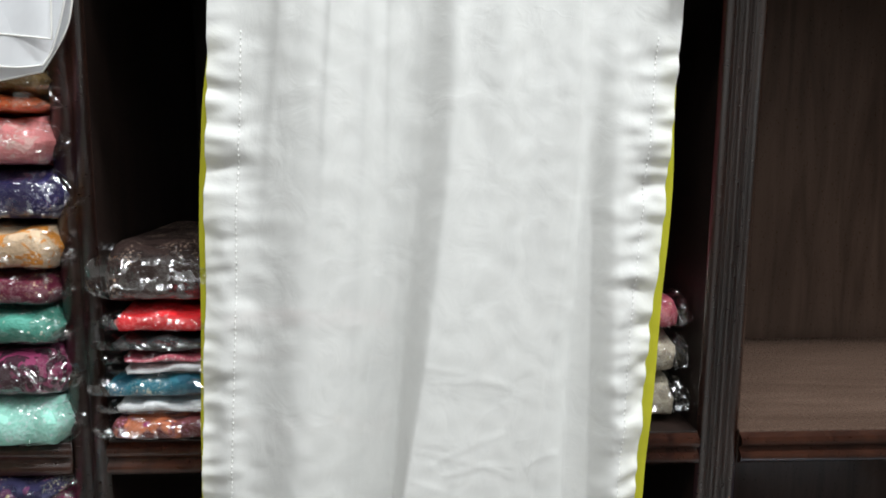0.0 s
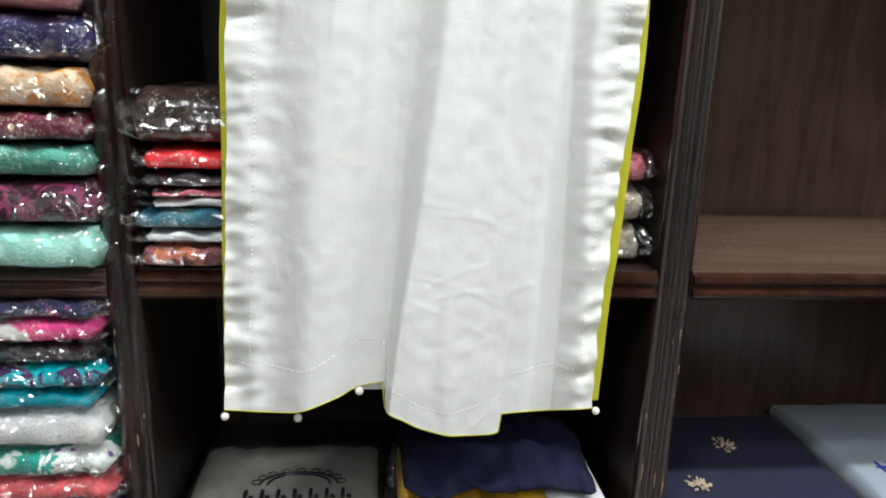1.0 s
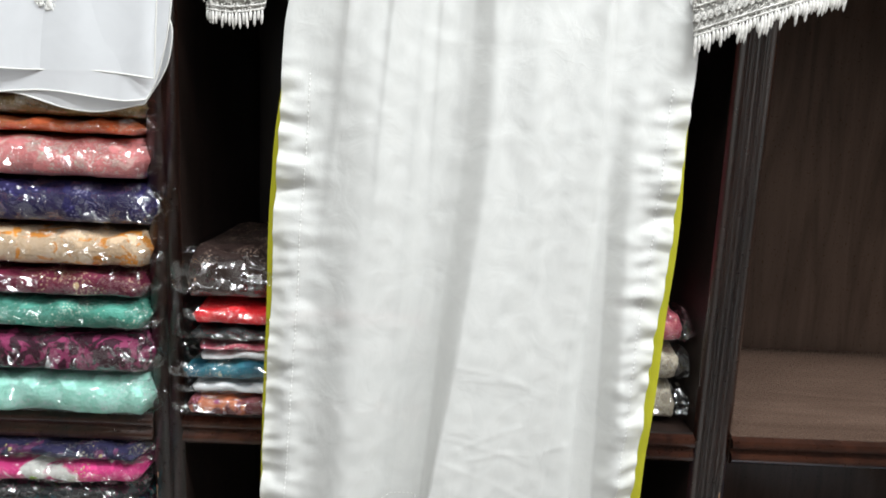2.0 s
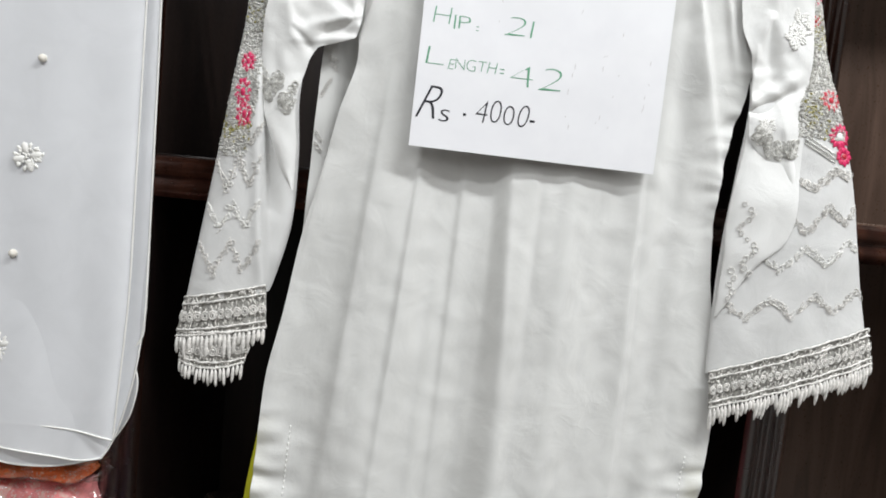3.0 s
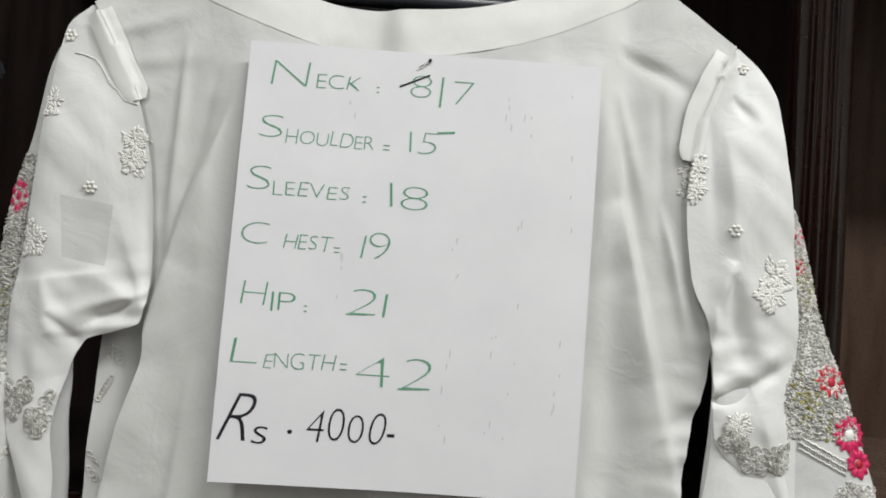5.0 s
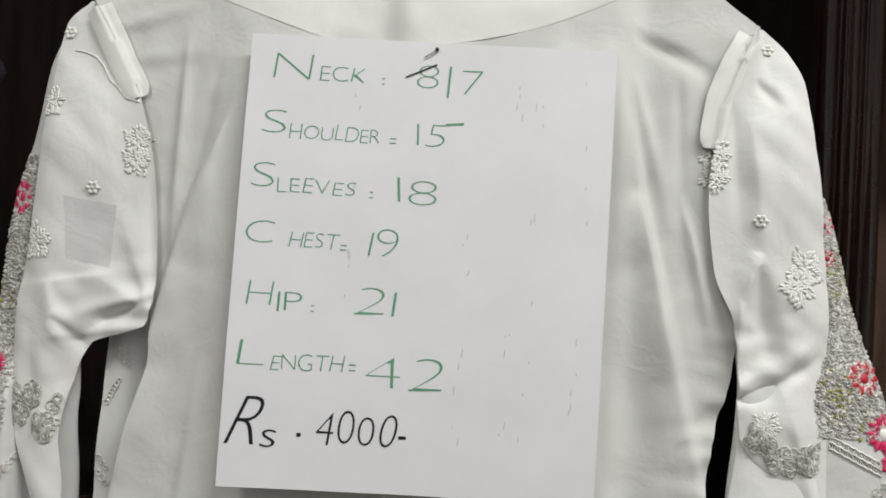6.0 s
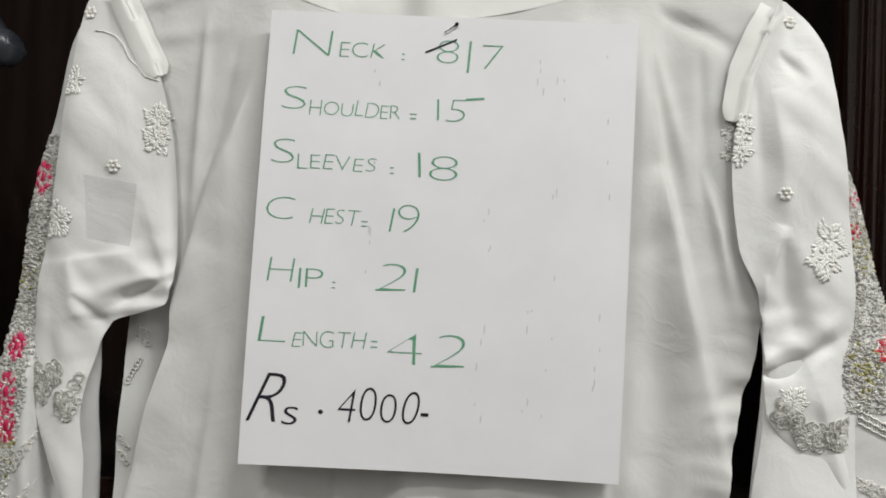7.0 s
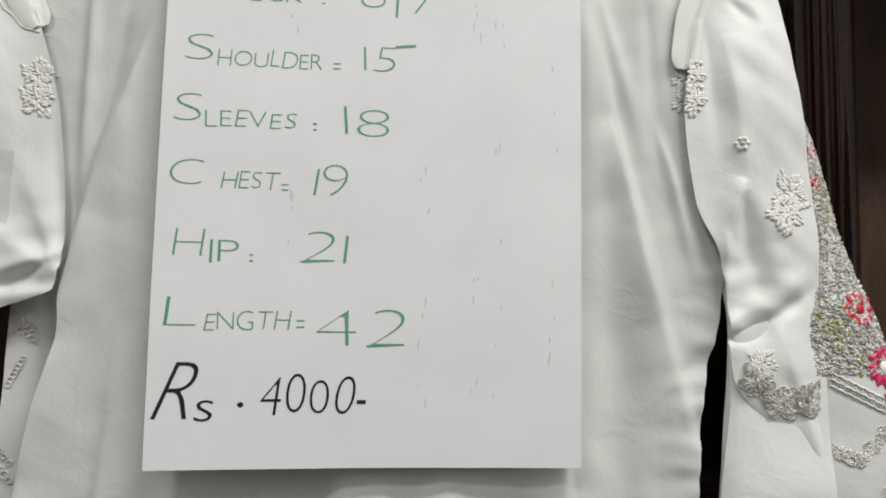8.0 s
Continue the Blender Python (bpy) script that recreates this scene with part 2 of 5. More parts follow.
def finish(ob, me, smooth):
    if smooth:
        me.polygons.foreach_set("use_smooth", [True] * len(me.polygons))
    return ob


def part(name, bm, material, parent=None, label="", smooth=True):
    """Links a bmesh, given in world metres, as one mesh object under its thing or part."""
    me = bpy.data.meshes.new(name)
    bm.normal_update()
    bm.to_mesh(me)
    bm.free()
    for m in material if isinstance(material, (list, tuple)) else [material]:
        me.materials.append(m)
    ob = new(name, me)
    hang(ob, parent)
    if label:
        ob["label"] = label
    return finish(ob, me, smooth)


def hang(ob, parent):
    if parent:
        ob.parent = parent
        top = parent
        while top.parent:
            top = top.parent
        if parent is top:
            ob.matrix_parent_inverse = Matrix.Translation(-top.location)


def sheet(f, nu, nv, bm=None, closed=False):
    """A grid of the surface f(u, v), u and v from 0 to 1."""
    bm = bm or bmesh.new()
    rows = [[bm.verts.new(f(i / nu, j / nv)) for i in range(nu if closed else nu + 1)] for j in range(nv + 1)]
    n = len(rows[0])
    for j in range(nv):
        for i in range(n if closed else n - 1):
            k = (i + 1) % n
            bm.faces.new((rows[j][i], rows[j][k], rows[j + 1][k], rows[j + 1][i]))
    return bm


def cap(bm, ring):
    bm.faces.new(ring)


def block(x0, y0, z0, x1, y1, z1, bevel=0.002, bm=None, segments=2):
    bm = bm or bmesh.new()
    vs = [bm.verts.new((x, y, z)) for z in (z0, z1) for y in (y0, y1) for x in (x0, x1)]
    fs = [bm.faces.new([vs[i] for i in q]) for q in ((0, 2, 3, 1), (4, 5, 7, 6), (0, 1, 5, 4), (2, 6, 7, 3), (0, 4, 6, 2), (1, 3, 7, 5))]
    if bevel:
        bmesh.ops.bevel(bm, geom=list({e for f in fs for e in f.edges}), offset=bevel, segments=segments, affect="EDGES", profile=0.6)
    return bm


def tube(points, radius, sides=6, bm=None, closed=False):
    """A round rod along points; radius is one number or one for each point."""
    bm = bm or bmesh.new()
    pts = [Vector(p) for p in points]
    n = len(pts)
    rings = []
    side = None
    for i, p in enumerate(pts):
        a = pts[(i - 1) % n] if closed or i else p
        b = pts[(i + 1) % n] if closed or i < n - 1 else p
        d = (b - a).normalized()
        if side is None:
            side = d.cross(Vector((0, 1, 0))) if abs(d.y) < 0.9 else d.cross(Vector((1, 0, 0)))
        side = (side - d * side.dot(d)).normalized()
        up = d.cross(side)
        r = radius[i] if isinstance(radius, (list, tuple)) else radius
        rings.append([bm.verts.new(p + r * (math.cos(2 * math.pi * k / sides) * side + math.sin(2 * math.pi * k / sides) * up)) for k in range(sides)])
    m = n if closed else n - 1
    for i in range(m):
        a, b = rings[i], rings[(i + 1) % n]
        for k in range(sides):
            bm.faces.new((a[k], a[(k + 1) % sides], b[(k + 1) % sides], b[k]))
    if not closed:
        bm.faces.new(rings[0][::-1])
        bm.faces.new(rings[-1])
    return bm


def lobe(bm, at, along, across, out, length, width, height, n=6):
    """A small raised oval (petal, leaf, drop, bead) lying on a surface."""
    top = bm.verts.new(at + out * height)
    ring = [bm.verts.new(at + along * (length * math.cos(2 * math.pi * k / n)) + across * (width * math.sin(2 * math.pi * k / n))) for k in range(n)]
    mid = [bm.verts.new(at + along * (0.7 * length * math.cos(2 * math.pi * k / n)) + across * (0.7 * width * math.sin(2 * math.pi * k / n)) + out * (0.7 * height)) for k in range(n)]
    for k in range(n):
        j = (k + 1) % n
        bm.faces.new((ring[k], ring[j], mid[j], mid[k]))
        bm.faces.new((mid[k], mid[j], top))


def ball(at, r, n=12):
    bm = bmesh.new()
    bmesh.ops.create_uvsphere(bm, u_segments=n, v_segments=n // 2 + 2, radius=r, matrix=Matrix.Translation(at))
    return bm


def ease(pairs, x):
    """Smooth reading between a few (x, value) pairs, with no overshoot."""
    if x <= pairs[0][0]:
        return pairs[0][1]
    last = len(pairs) - 1
    if x >= pairs[last][0]:
        return pairs[last][1]
    i = 0
    while x > pairs[i + 1][0]:
        i += 1
    (a, va), (b, vb) = pairs[i], pairs[i + 1]
    here = (vb - va) / (b - a)
    before = (va - pairs[i - 1][1]) / (a - pairs[i - 1][0]) if i else here
    after = (pairs[i + 2][1] - vb) / (pairs[i + 2][0] - b) if i + 2 <= last else here
    ma = 2 * before * here / (before + here) if before * here > 0 else 0.0
    mb = 2 * after * here / (after + here) if after * here > 0 else 0.0
    k, h = (x - a) / (b - a), b - a
    return va + (vb - va) * k * k * (3 - 2 * k) + h * k * (1 - k) * (ma * (1 - k) - mb * k)


def glide(points, k):
    """A place along a list of points, k counted in points, on a smooth curve through them."""
    n = len(points)
    i = min(int(k), n - 2)
    w = k - i
    p0, p1, p2, p3 = (Vector(points[max(0, min(n - 1, j))]) for j in (i - 1, i, i + 1, i + 2))
    return p1 + 0.5 * w * (p2 - p0 + w * (2 * p0 - 5 * p1 + 4 * p2 - p3 + w * (3 * (p1 - p2) + p3 - p0)))


def hump(x, at, width):
    return math.exp(-(((x - at) / width) ** 2))


def step(x, a, b):
    k = min(1.0, max(0.0, (x - a) / (b - a)))
    return k * k * (3 - 2 * k)


def ridges(x, z, table):
    """Height of cloth folds at (x, z); each fold runs from one (x, z) to another, with its rise and its width on either side."""
    total = 0.0
    for ax, az, bx, bz, rise, wide_a, wide_b in table:
        dx, dz = bx - ax, bz - az
        size = dx * dx + dz * dz
        k = ((x - ax) * dx + (z - az) * dz) / size
        if 0 < k < 1:
            d = ((z - az) * dx - (x - ax) * dz) / math.sqrt(size)
            w = (wide_b if d > 0 else wide_a) * (0.6 + 0.8 * k)
            if abs(d) < 3.2 * w:
                total += rise * math.exp(-abs(d / w) ** 1.8) * math.sin(math.pi * k ** 0.8) ** 0.9
    return total


# ---- the unseen room, closed round the camera ----


def setting(name, bm, material):
    return tagged(part(name, bm, material, smooth=False), kind="structure")


# floor and walls are added out of view, toned to limit bounce light
setting("floor", block(-2.2, -5.6, -0.1, 2.2, 0.5, 0.0, 0), TILE)
setting("ceiling", block(-2.2, -5.6, 2.7, 2.2, 0.5, 2.8, 0), PLASTER)
setting("wall_north", block(-2.2, 0.42, 0.0, 2.2, 0.5, 2.7, 0), PLASTER)
setting("wall_south", block(-2.2, -5.6, 0.0, 2.2, -5.5, 2.7, 0), DARK_WALL)
setting("wall_west", block(-2.2, -5.5, 0.0, -2.1, 0.42, 2.7, 0), DARK_WALL)
setting("wall_east", block(2.1, -5.5, 0.0, 2.2, 0.42, 2.7, 0), DARK_WALL)

# ---- display cabinet ----
BACK, SHELF, UPPER, LOWER, TOP = 0.34, 0.750, 1.342, 0.39, 1.93
POSTS = [(-1.30, -1.262), (-0.832, -0.794), (-0.332, -0.298), (0.264, 0.306), (0.86, 0.90), (1.30, 1.338)]
BAYS = [(a[1], b[0]) for a, b in zip(POSTS, POSTS[1:])]
cabinet = thing("display_cabinet", (0, 0.17, 0), "dark polished wooden display cabinet with open shelves and moulded edges", "cabinet")


def bead_profile(height, proud, beads):
    """Points (out, up) of a moulded edge with round beads and grooves between."""
    out = [(0.0, 0.0)]
    shares = [1.7, 0.6, 1.1, 0.6, 1.5] if beads == 5 else [1.0] * beads
    edges = [height * sum(shares[:k]) / sum(shares) for k in range(beads + 1)]
    for a, b in zip(edges, edges[1:]):
        for i in range(7):
            w = i / 6
            out.append((0.0015 + proud * math.sin(math.pi * w) ** 0.6, a + (b - a) * (0.08 + 0.84 * w)))
    return out + [(0.0, height)]


def moulding_across(x0, x1, z0, height, proud, beads, y=0.0):
    prof = bead_profile(height, proud, beads)
    bm = bmesh.new()
    ends = [[bm.verts.new((x, y - o, z0 + u)) for o, u in prof] for x in (x0, x1)]
    for i in range(len(prof) - 1):
        bm.faces.new((ends[0][i], ends[0][i + 1], ends[1][i + 1], ends[1][i]))
    for e in ends:
        bm.faces.new(e)
    return bm


def moulding_up(x0, x1, z0, z1, proud, beads, y=0.0):
    prof = bead_profile(x1 - x0, proud, beads)
    bm = bmesh.new()
    ends = [[bm.verts.new((x0 + u, y - o, z)) for o, u in prof] for z in (z0, z1)]
    for i in range(len(prof) - 1):
        bm.faces.new((ends[0][i], ends[1][i], ends[1][i + 1], ends[0][i + 1]))
    for e in ends:
        bm.faces.new(e)
    return bm


for a, b in POSTS:
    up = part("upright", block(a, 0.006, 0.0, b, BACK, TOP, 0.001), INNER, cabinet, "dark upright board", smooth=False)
    part("edge_moulding", moulding_up(a, b, 0.0, TOP, 0.003, 5 if a > 0 else 2, 0.006), WOOD, up, "polished beaded edge strip")
for n, (a, b) in enumerate(BAYS):
    # right bays take the brown laminate, the others the darker board
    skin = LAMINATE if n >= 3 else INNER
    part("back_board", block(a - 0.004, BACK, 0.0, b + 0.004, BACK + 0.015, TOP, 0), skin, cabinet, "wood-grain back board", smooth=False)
    for z, thick in ((LOWER, 0.028), (SHELF, 0.026), (UPPER, 0.030)):
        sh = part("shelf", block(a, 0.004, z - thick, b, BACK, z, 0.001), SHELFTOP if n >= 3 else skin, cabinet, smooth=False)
        part("shelf_moulding", moulding_across(a, b, z - thick - 0.008, thick + 0.006, 0.006, 2, 0.004), WOOD, sh, "glossy double-beaded shelf edge")
part("cornice", block(-1.36, -0.030, TOP, 1.40, BACK + 0.015, TOP + 0.035, 0.006), WOOD, cabinet, "plain top board", smooth=False)
# bare scuffs where the varnish has chipped off the uprights
rng = random.Random(4)
for a, b, n in ((0.264, 0.306, 10), (-0.332, -0.298, 7)):
    for _ in range(n):
        z, x, h, w = rng.uniform(0.42, 0.72), rng.choice((a + 0.006, b - 0.006, (a + b) / 2 + 0.004)) + rng.uniform(-0.002, 0.002), rng.uniform(0.002, 0.014), rng.uniform(0.0004, 0.0011)
        scuffs = bmesh.new()
        lobe(scuffs, Vector((x, 0.0, z)), Vector((0, 0, 1)), Vector((1, 0, 0)), Vector((0, -1, 0)), h, w, 0.0012)
        part("scuff", scuffs, WORN, cabinet, "chipped bare wood")

# ---- folded garments in clear packets ----


def slab(x0, x1, y0, y1, z0, z1, seed, amp=0.003, power=2.6, sag=0.0, taper=0.10, nx=44, nr=28, freq=22.0, ends=0.0):
    """A soft folded slab: rounded front roll, tapering ends, uneven surface."""
    off = Vector((seed * 7.3, seed * 3.1, seed * 5.7))
    cy, cz, ry, rz = (y0 + y1) / 2, (z0 + z1) / 2, (y1 - y0) / 2, (z1 - z0) / 2

    def f(u, v):
        a = 2 * math.pi * u
        x = x0 + (x1 - x0) * v
        e = min(v, 1 - v) / taper
        k = 1 if e >= 1 else (1 - (1 - e) ** 2.4) ** 0.5
        k = max(k, 0.06)
        c, s = math.cos(a), math.sin(a)
        y = cy + ry * math.copysign(abs(c) ** (2 / power), c) * (0.93 + 0.07 * k)
        z = cz + rz * math.copysign(abs(s) ** (2 / power), s) * k - sag * (2 * v - 1) ** 2
        p = Vector((x, y, z))
        q = p * freq + off
        w = noise.noise(q) + 0.5 * noise.noise(q * 2.3)
        low = 0.25 if s < 0 else 1.0
        low *= 1 + ends * (1 - step(min(v, 1 - v), 0.0, 0.16))
        return (x + 0.6 * amp * noise.noise(q + Vector((9, 2, 4))), y + amp * w * (1 + ends * (1 - step(min(v, 1 - v), 0.0, 0.16))) * (1 if c < 0 else 0.3), z + amp * low * noise.noise(q * 1.3 + Vector((3, 8, 1))) * k)

    bm = sheet(f, nr, nx, closed=True)
    bm.verts.ensure_lookup_table()
    n = nr
    bm.faces.new([bm.verts[i] for i in range(n)][::-1])
    bm.faces.new([bm.verts[i] for i in range(len(bm.verts) - n, len(bm.verts))])
    return bm


def packet(x0, x1, y0, y1, z0, z1, cloth_material, label, seed, tail=0.034, loose=0.0055, group="stacked packets", name="garment_packet"):
    t = thing(name, ((x0 + x1) / 2, (y0 + y1) / 2, z0), label, "packet", group)
    g = 0.0008
    part("folded_garment", slab(x0 + tail * 0.5, x1 - tail * 0.42, y0 + g + 0.003, y1 - 0.004, z0 + g, z1 - g, seed, 0.0060, power=4.6, taper=0.03, freq=34.0), cloth_material, t)
    part("plastic_bag", slab(x0, x1, y0, y1, z0 + 0.0004, z1 - 0.0004, seed + 0.37, loose, 4.0, taper=0.07, freq=75.0, nx=84, nr=40, ends=1.2), FILM, t, "crumpled clear plastic bag", smooth=False)
    return t


PINK = printed("salmon pink embroidered cloth", (0.72, 0.22, 0.22), (0.80, 0.36, 0.33), (0.75, 0.60, 0.50), 120, 0.56)
NAVY = printed("navy cloth", (0.016, 0.013, 0.060), (0.028, 0.022, 0.10), (0.16, 0.15, 0.28), 140, 0.6)
GOLD = printed("cream and orange brocade", (0.56, 0.41, 0.27), (0.60, 0.24, 0.04), (0.64, 0.55, 0.42), 110, 0.55)
MAROON = printed("maroon silk", (0.12, 0.012, 0.035), (0.15, 0.018, 0.05), (0.55, 0.40, 0.20), 60, 0.62)
TEAL = printed("sea green embroidered cloth", (0.06, 0.24, 0.18), (0.09, 0.30, 0.235), (0.55, 0.60, 0.50), 190, 0.48)
WINE = printed("dark wine velvet with bands", (0.035, 0.008, 0.018), (0.20, 0.028, 0.085), (0.05, 0.01, 0.025), 150, 0.52)
MINT = printed("mint green textured cloth", (0.28, 0.58, 0.48), (0.34, 0.64, 0.54), (0.52, 0.74, 0.66), 170, 0.5)
CORAL = printed("coral cloth", (0.62, 0.13, 0.04), (0.68, 0.19, 0.07), (0.74, 0.3, 0.15), 90, 0.6)
BRONZE = printed("olive and bronze brocade", (0.22, 0.15, 0.06), (0.32, 0.22, 0.09), (0.42, 0.33, 0.22), 110, 0.5)
NAVYGOLD = printed("navy cloth with gold border", (0.02, 0.018, 0.05), (0.10, 0.03, 0.08), (0.42, 0.36, 0.16), 90, 0.56)
FLORAL = printed("pink floral cloth", (0.66, 0.05, 0.22), (0.72, 0.66, 0.58), (0.35, 0.55, 0.05), 42, 0.56)
BLACK = printed("black cloth", (0.012, 0.013, 0.014), (0.02, 0.022, 0.022), (0.05, 0.05, 0.05), 70, 0.6)
TURQUOISE = printed("violet cloth with turquoise motifs", (0.05, 0.02, 0.08), (0.0, 0.36, 0.42), (0.03, 0.45, 0.5), 80, 0.46)
CYAN = printed("teal cloth", (0.0, 0.20, 0.26), (0.0, 0.26, 0.32), (0.02, 0.05, 0.12), 60, 0.56)
CROCHET = printed("white crochet lace", (0.62, 0.60, 0.55), (0.74, 0.72, 0.68), (0.40, 0.38, 0.34), 210, 0.4)
EMERALD = printed("green and white floral cloth", (0.02, 0.24, 0.19), (0.58, 0.64, 0.58), (0.14, 0.04, 0.24), 55, 0.5)
ROSE = printed("rose pink cloth", (0.50, 0.08, 0.09), (0.58, 0.13, 0.13), (0.3, 0.03, 0.05), 80, 0.58)
BROWN = printed("dark brown cloth with copper motifs", (0.022, 0.012, 0.010), (0.04, 0.022, 0.018), (0.42, 0.26, 0.16), 90, 0.57)
SCARLET = printed("scarlet cloth", (0.62, 0.015, 0.02), (0.70, 0.02, 0.03), (0.72, 0.2, 0.2), 80, 0.66)
DUSK = printed("dusty pink cloth", (0.36, 0.07, 0.10), (0.46, 0.12, 0.14), (0.55, 0.35, 0.3), 120, 0.52)
PETROL = printed("petrol blue cloth with beige motifs", (0.02, 0.10, 0.15), (0.03, 0.15, 0.2), (0.42, 0.42, 0.32), 70, 0.53)
MULTI = printed("multicoloured printed cloth", (0.12, 0.03, 0.03), (0.45, 0.14, 0.06), (0.30, 0.03, 0.14), 60, 0.48)
KNIT = printed("beige knit cloth", (0.30, 0.26, 0.20), (0.40, 0.36, 0.28), (0.1, 0.09, 0.08), 220, 0.5)
PALE = printed("pale grey cloth", (0.55, 0.56, 0.56), (0.62, 0.63, 0.62), (0.4, 0.4, 0.4), 80, 0.6)

STACK = [  # bottom, top, end of the packet, cloth, words
    (0.7505, 0.796, -0.312, MINT, "mint green folded garment in a clear plastic packet"),
    (0.797, 0.844, -0.312, WINE, "dark wine red garment with bands in a clear packet"),
    (0.845, 0.879, -0.313, TEAL, "sea green embroidered garment in a clear plastic packet"),
    (0.880, 0.910, -0.316, MAROON, "maroon silk garment in a clear plastic packet"),
    (0.911, 0.954, -0.310, GOLD, "cream and orange brocade garment in a clear packet"),
    (0.955, 1.001, -0.304, NAVY, "navy blue folded garment in a crumpled clear packet"),
    (1.002, 1.047, -0.313, PINK, "salmon pink beaded garment in a clear plastic packet"),
    (1.048, 1.063, -0.317, CORAL, "thin coral orange garment in a clear packet"),
    (1.064, 1.090, -0.312, BRONZE, "olive and bronze brocade garment in a clear packet"),
    (1.091, 1.118, -0.308, ROSE, "rose pink garment in a clear packet under a stole"),
]
for n, (a, b, end, m, words) in enumerate(STACK):
    packet(-0.74, end, -0.030, 0.25, a, b, m, words, n + 1)
STACK2 = [
    (0.3905, 0.438, -0.322, BLACK, "black folded garment in a clear packet"),
    (0.439, 0.486, -0.322, NAVY, "dark navy garment in a clear packet"),
    (0.487, 0.515, -0.320, ROSE, "rose pink folded garment in a clear packet"),
    (0.516, 0.549, -0.320, EMERALD, "green and white floral garment in a clear packet"),
    (0.550, 0.596, -0.324, CROCHET, "white crochet lace garment in a clear packet"),
    (0.597, 0.619, -0.330, CYAN, "teal folded garment in a clear packet"),
    (0.620, 0.651, -0.322, TURQUOISE, "violet garment with turquoise motifs in a packet"),
    (0.652, 0.671, -0.325, BLACK, "thin black garment in a clear packet"),
    (0.672, 0.700, -0.324, FLORAL, "pink floral folded garment in a clear packet"),
    (0.701, 0.7155, -0.322, NAVYGOLD, "navy garment with gold border in a clear packet"),
]
for n, (a, b, end, m, words) in enumerate(STACK2):
    packet(-0.74, end, -0.026, 0.25, a, b, m, words, n + 21)
STACK3 = [
    (0.7505, 0.778, -0.294, MULTI, "multicoloured printed garment in a clear packet"),
    (0.779, 0.791, -0.290, PALE, "thin pale grey garment in a clear packet"),
    (0.792, 0.816, -0.296, PETROL, "petrol blue garment with beige motifs in a packet"),
    (0.817, 0.826, -0.280, PALE, "thin white folded garment in a clear packet"),
    (0.827, 0.836, -0.282, DUSK, "thin dusty pink garment in a clear packet"),
    (0.837, 0.852, -0.290, BLACK, "thin black garment in a clear packet"),
    (0.853, 0.877, -0.286, SCARLET, "scarlet folded garment in a clear packet"),
    (0.878, 0.936, -0.294, BROWN, "dark brown garment with copper motifs in a packet"),
]
for n, (a, b, end, m, words) in enumerate(STACK3):
    packet(end - 0.014, -0.02, -0.015, 0.25, a, b, m, words, n + 41, loose=0.003)
for n, (a, b, m, words) in enumerate([
    (0.7505, 0.796, KNIT, "beige knit garment in a crumpled clear packet"),
    (0.797, 0.842, KNIT, "beige knit garment folded in a crumpled packet"),
    (0.843, 0.880, DUSK, "dusty pink garment in a clear plastic packet"),
]):
    packet(0.02, 0.2635, 0.02, 0.26, a, b, m, words, n + 61, loose=0.006)

# ---- lower shelf: pouches and folded cloth lying flat ----
GREYBAG = cloth("grey non-woven cloth", (0.25, 0.25, 0.215), 0.8, 900.0, 0.6, 0.75)
YELLOW = cloth("yellow cotton", (0.75, 0.42, 0.02), soft=0.4)
NAVYCLOTH = cloth("navy blue cotton", (0.007, 0.008, 0.036), 0.9, soft=0.5, shade=0.8)
BLUEPOUCH = cloth("blue grey cloth", (0.16, 0.24, 0.32), soft=0.3)
BEIGE = plain("beige gold thread", (0.42, 0.33, 0.22), 0.5)

bag = thing("cloth_bag", (-0.16, 0.12, LOWER), "grey cloth garment bag with a dark printed emblem, lying flat", "bag")
part("bag_body", slab(-0.288, -0.046, 0.030, 0.215, 0.3905, 0.428, 81, 0.005, freq=34.0, nx=70, nr=50), GREYBAG, bag)
emblem = bmesh.new()
for k in range(7):  # plain marks in place of the name
    x = -0.215 + 0.0205 * k
    block(x, 0.068, 0.4275, x + 0.004, 0.084, 0.4315, 0, emblem)
    block(x + 0.007, 0.068, 0.4275, x + 0.0125, 0.0705, 0.4315, 0, emblem)
for r in (0.030, 0.037):
    tube([(-0.148 + 1.35 * r * math.cos(a), 0.096 + 0.75 * r * math.sin(a), 0.4305) for a in [math.pi * i / 16 for i in range(17)]], 0.0012, 5, emblem)
for k in range(9):
    a = math.pi * (k + 0.5) / 9
    tube([(-0.148 + 0.056 * math.cos(a) + 0.006 * math.cos(b), 0.096 + 0.032 * math.sin(a) + 0.005 * math.sin(b), 0.4305) for b in [2 * math.pi * i / 8 for i in range(8)]], 0.0009, 4, emblem, True)
part("bag_film", slab(-0.292, -0.040, 0.026, 0.222, 0.391, 0.4295, 82, 0.003, freq=40.0, nx=70, nr=50), film("thin bag film", 0.05, 0.025, 0.2, (1, 1, 1), 60.0, 0.5), bag, "clear film sleeve")
part("printed_emblem", emblem, BLACK_INK, bag, "dark printed arch emblem", smooth=False)
packet(-0.035, 0.235, 0.012, 0.20, 0.3905, 0.444, YELLOW, "yellow folded garment in a clear packet on the lower shelf", 83, group="flat packets")
slip = thing("paper_slip", (0.2, 0.08, 0.446), "white paper slip lying on a yellow packet", "paper")
part("slip_sheet", block(0.165, 0.020, 0.4445, 0.238, 0.14, 0.4475, 0.0008), PAPER, slip, smooth=False)
heap = thing("folded_cloth", (0.1, 0.1, 0.448), "navy blue folded cloth heaped on a yellow packet", "cloth")
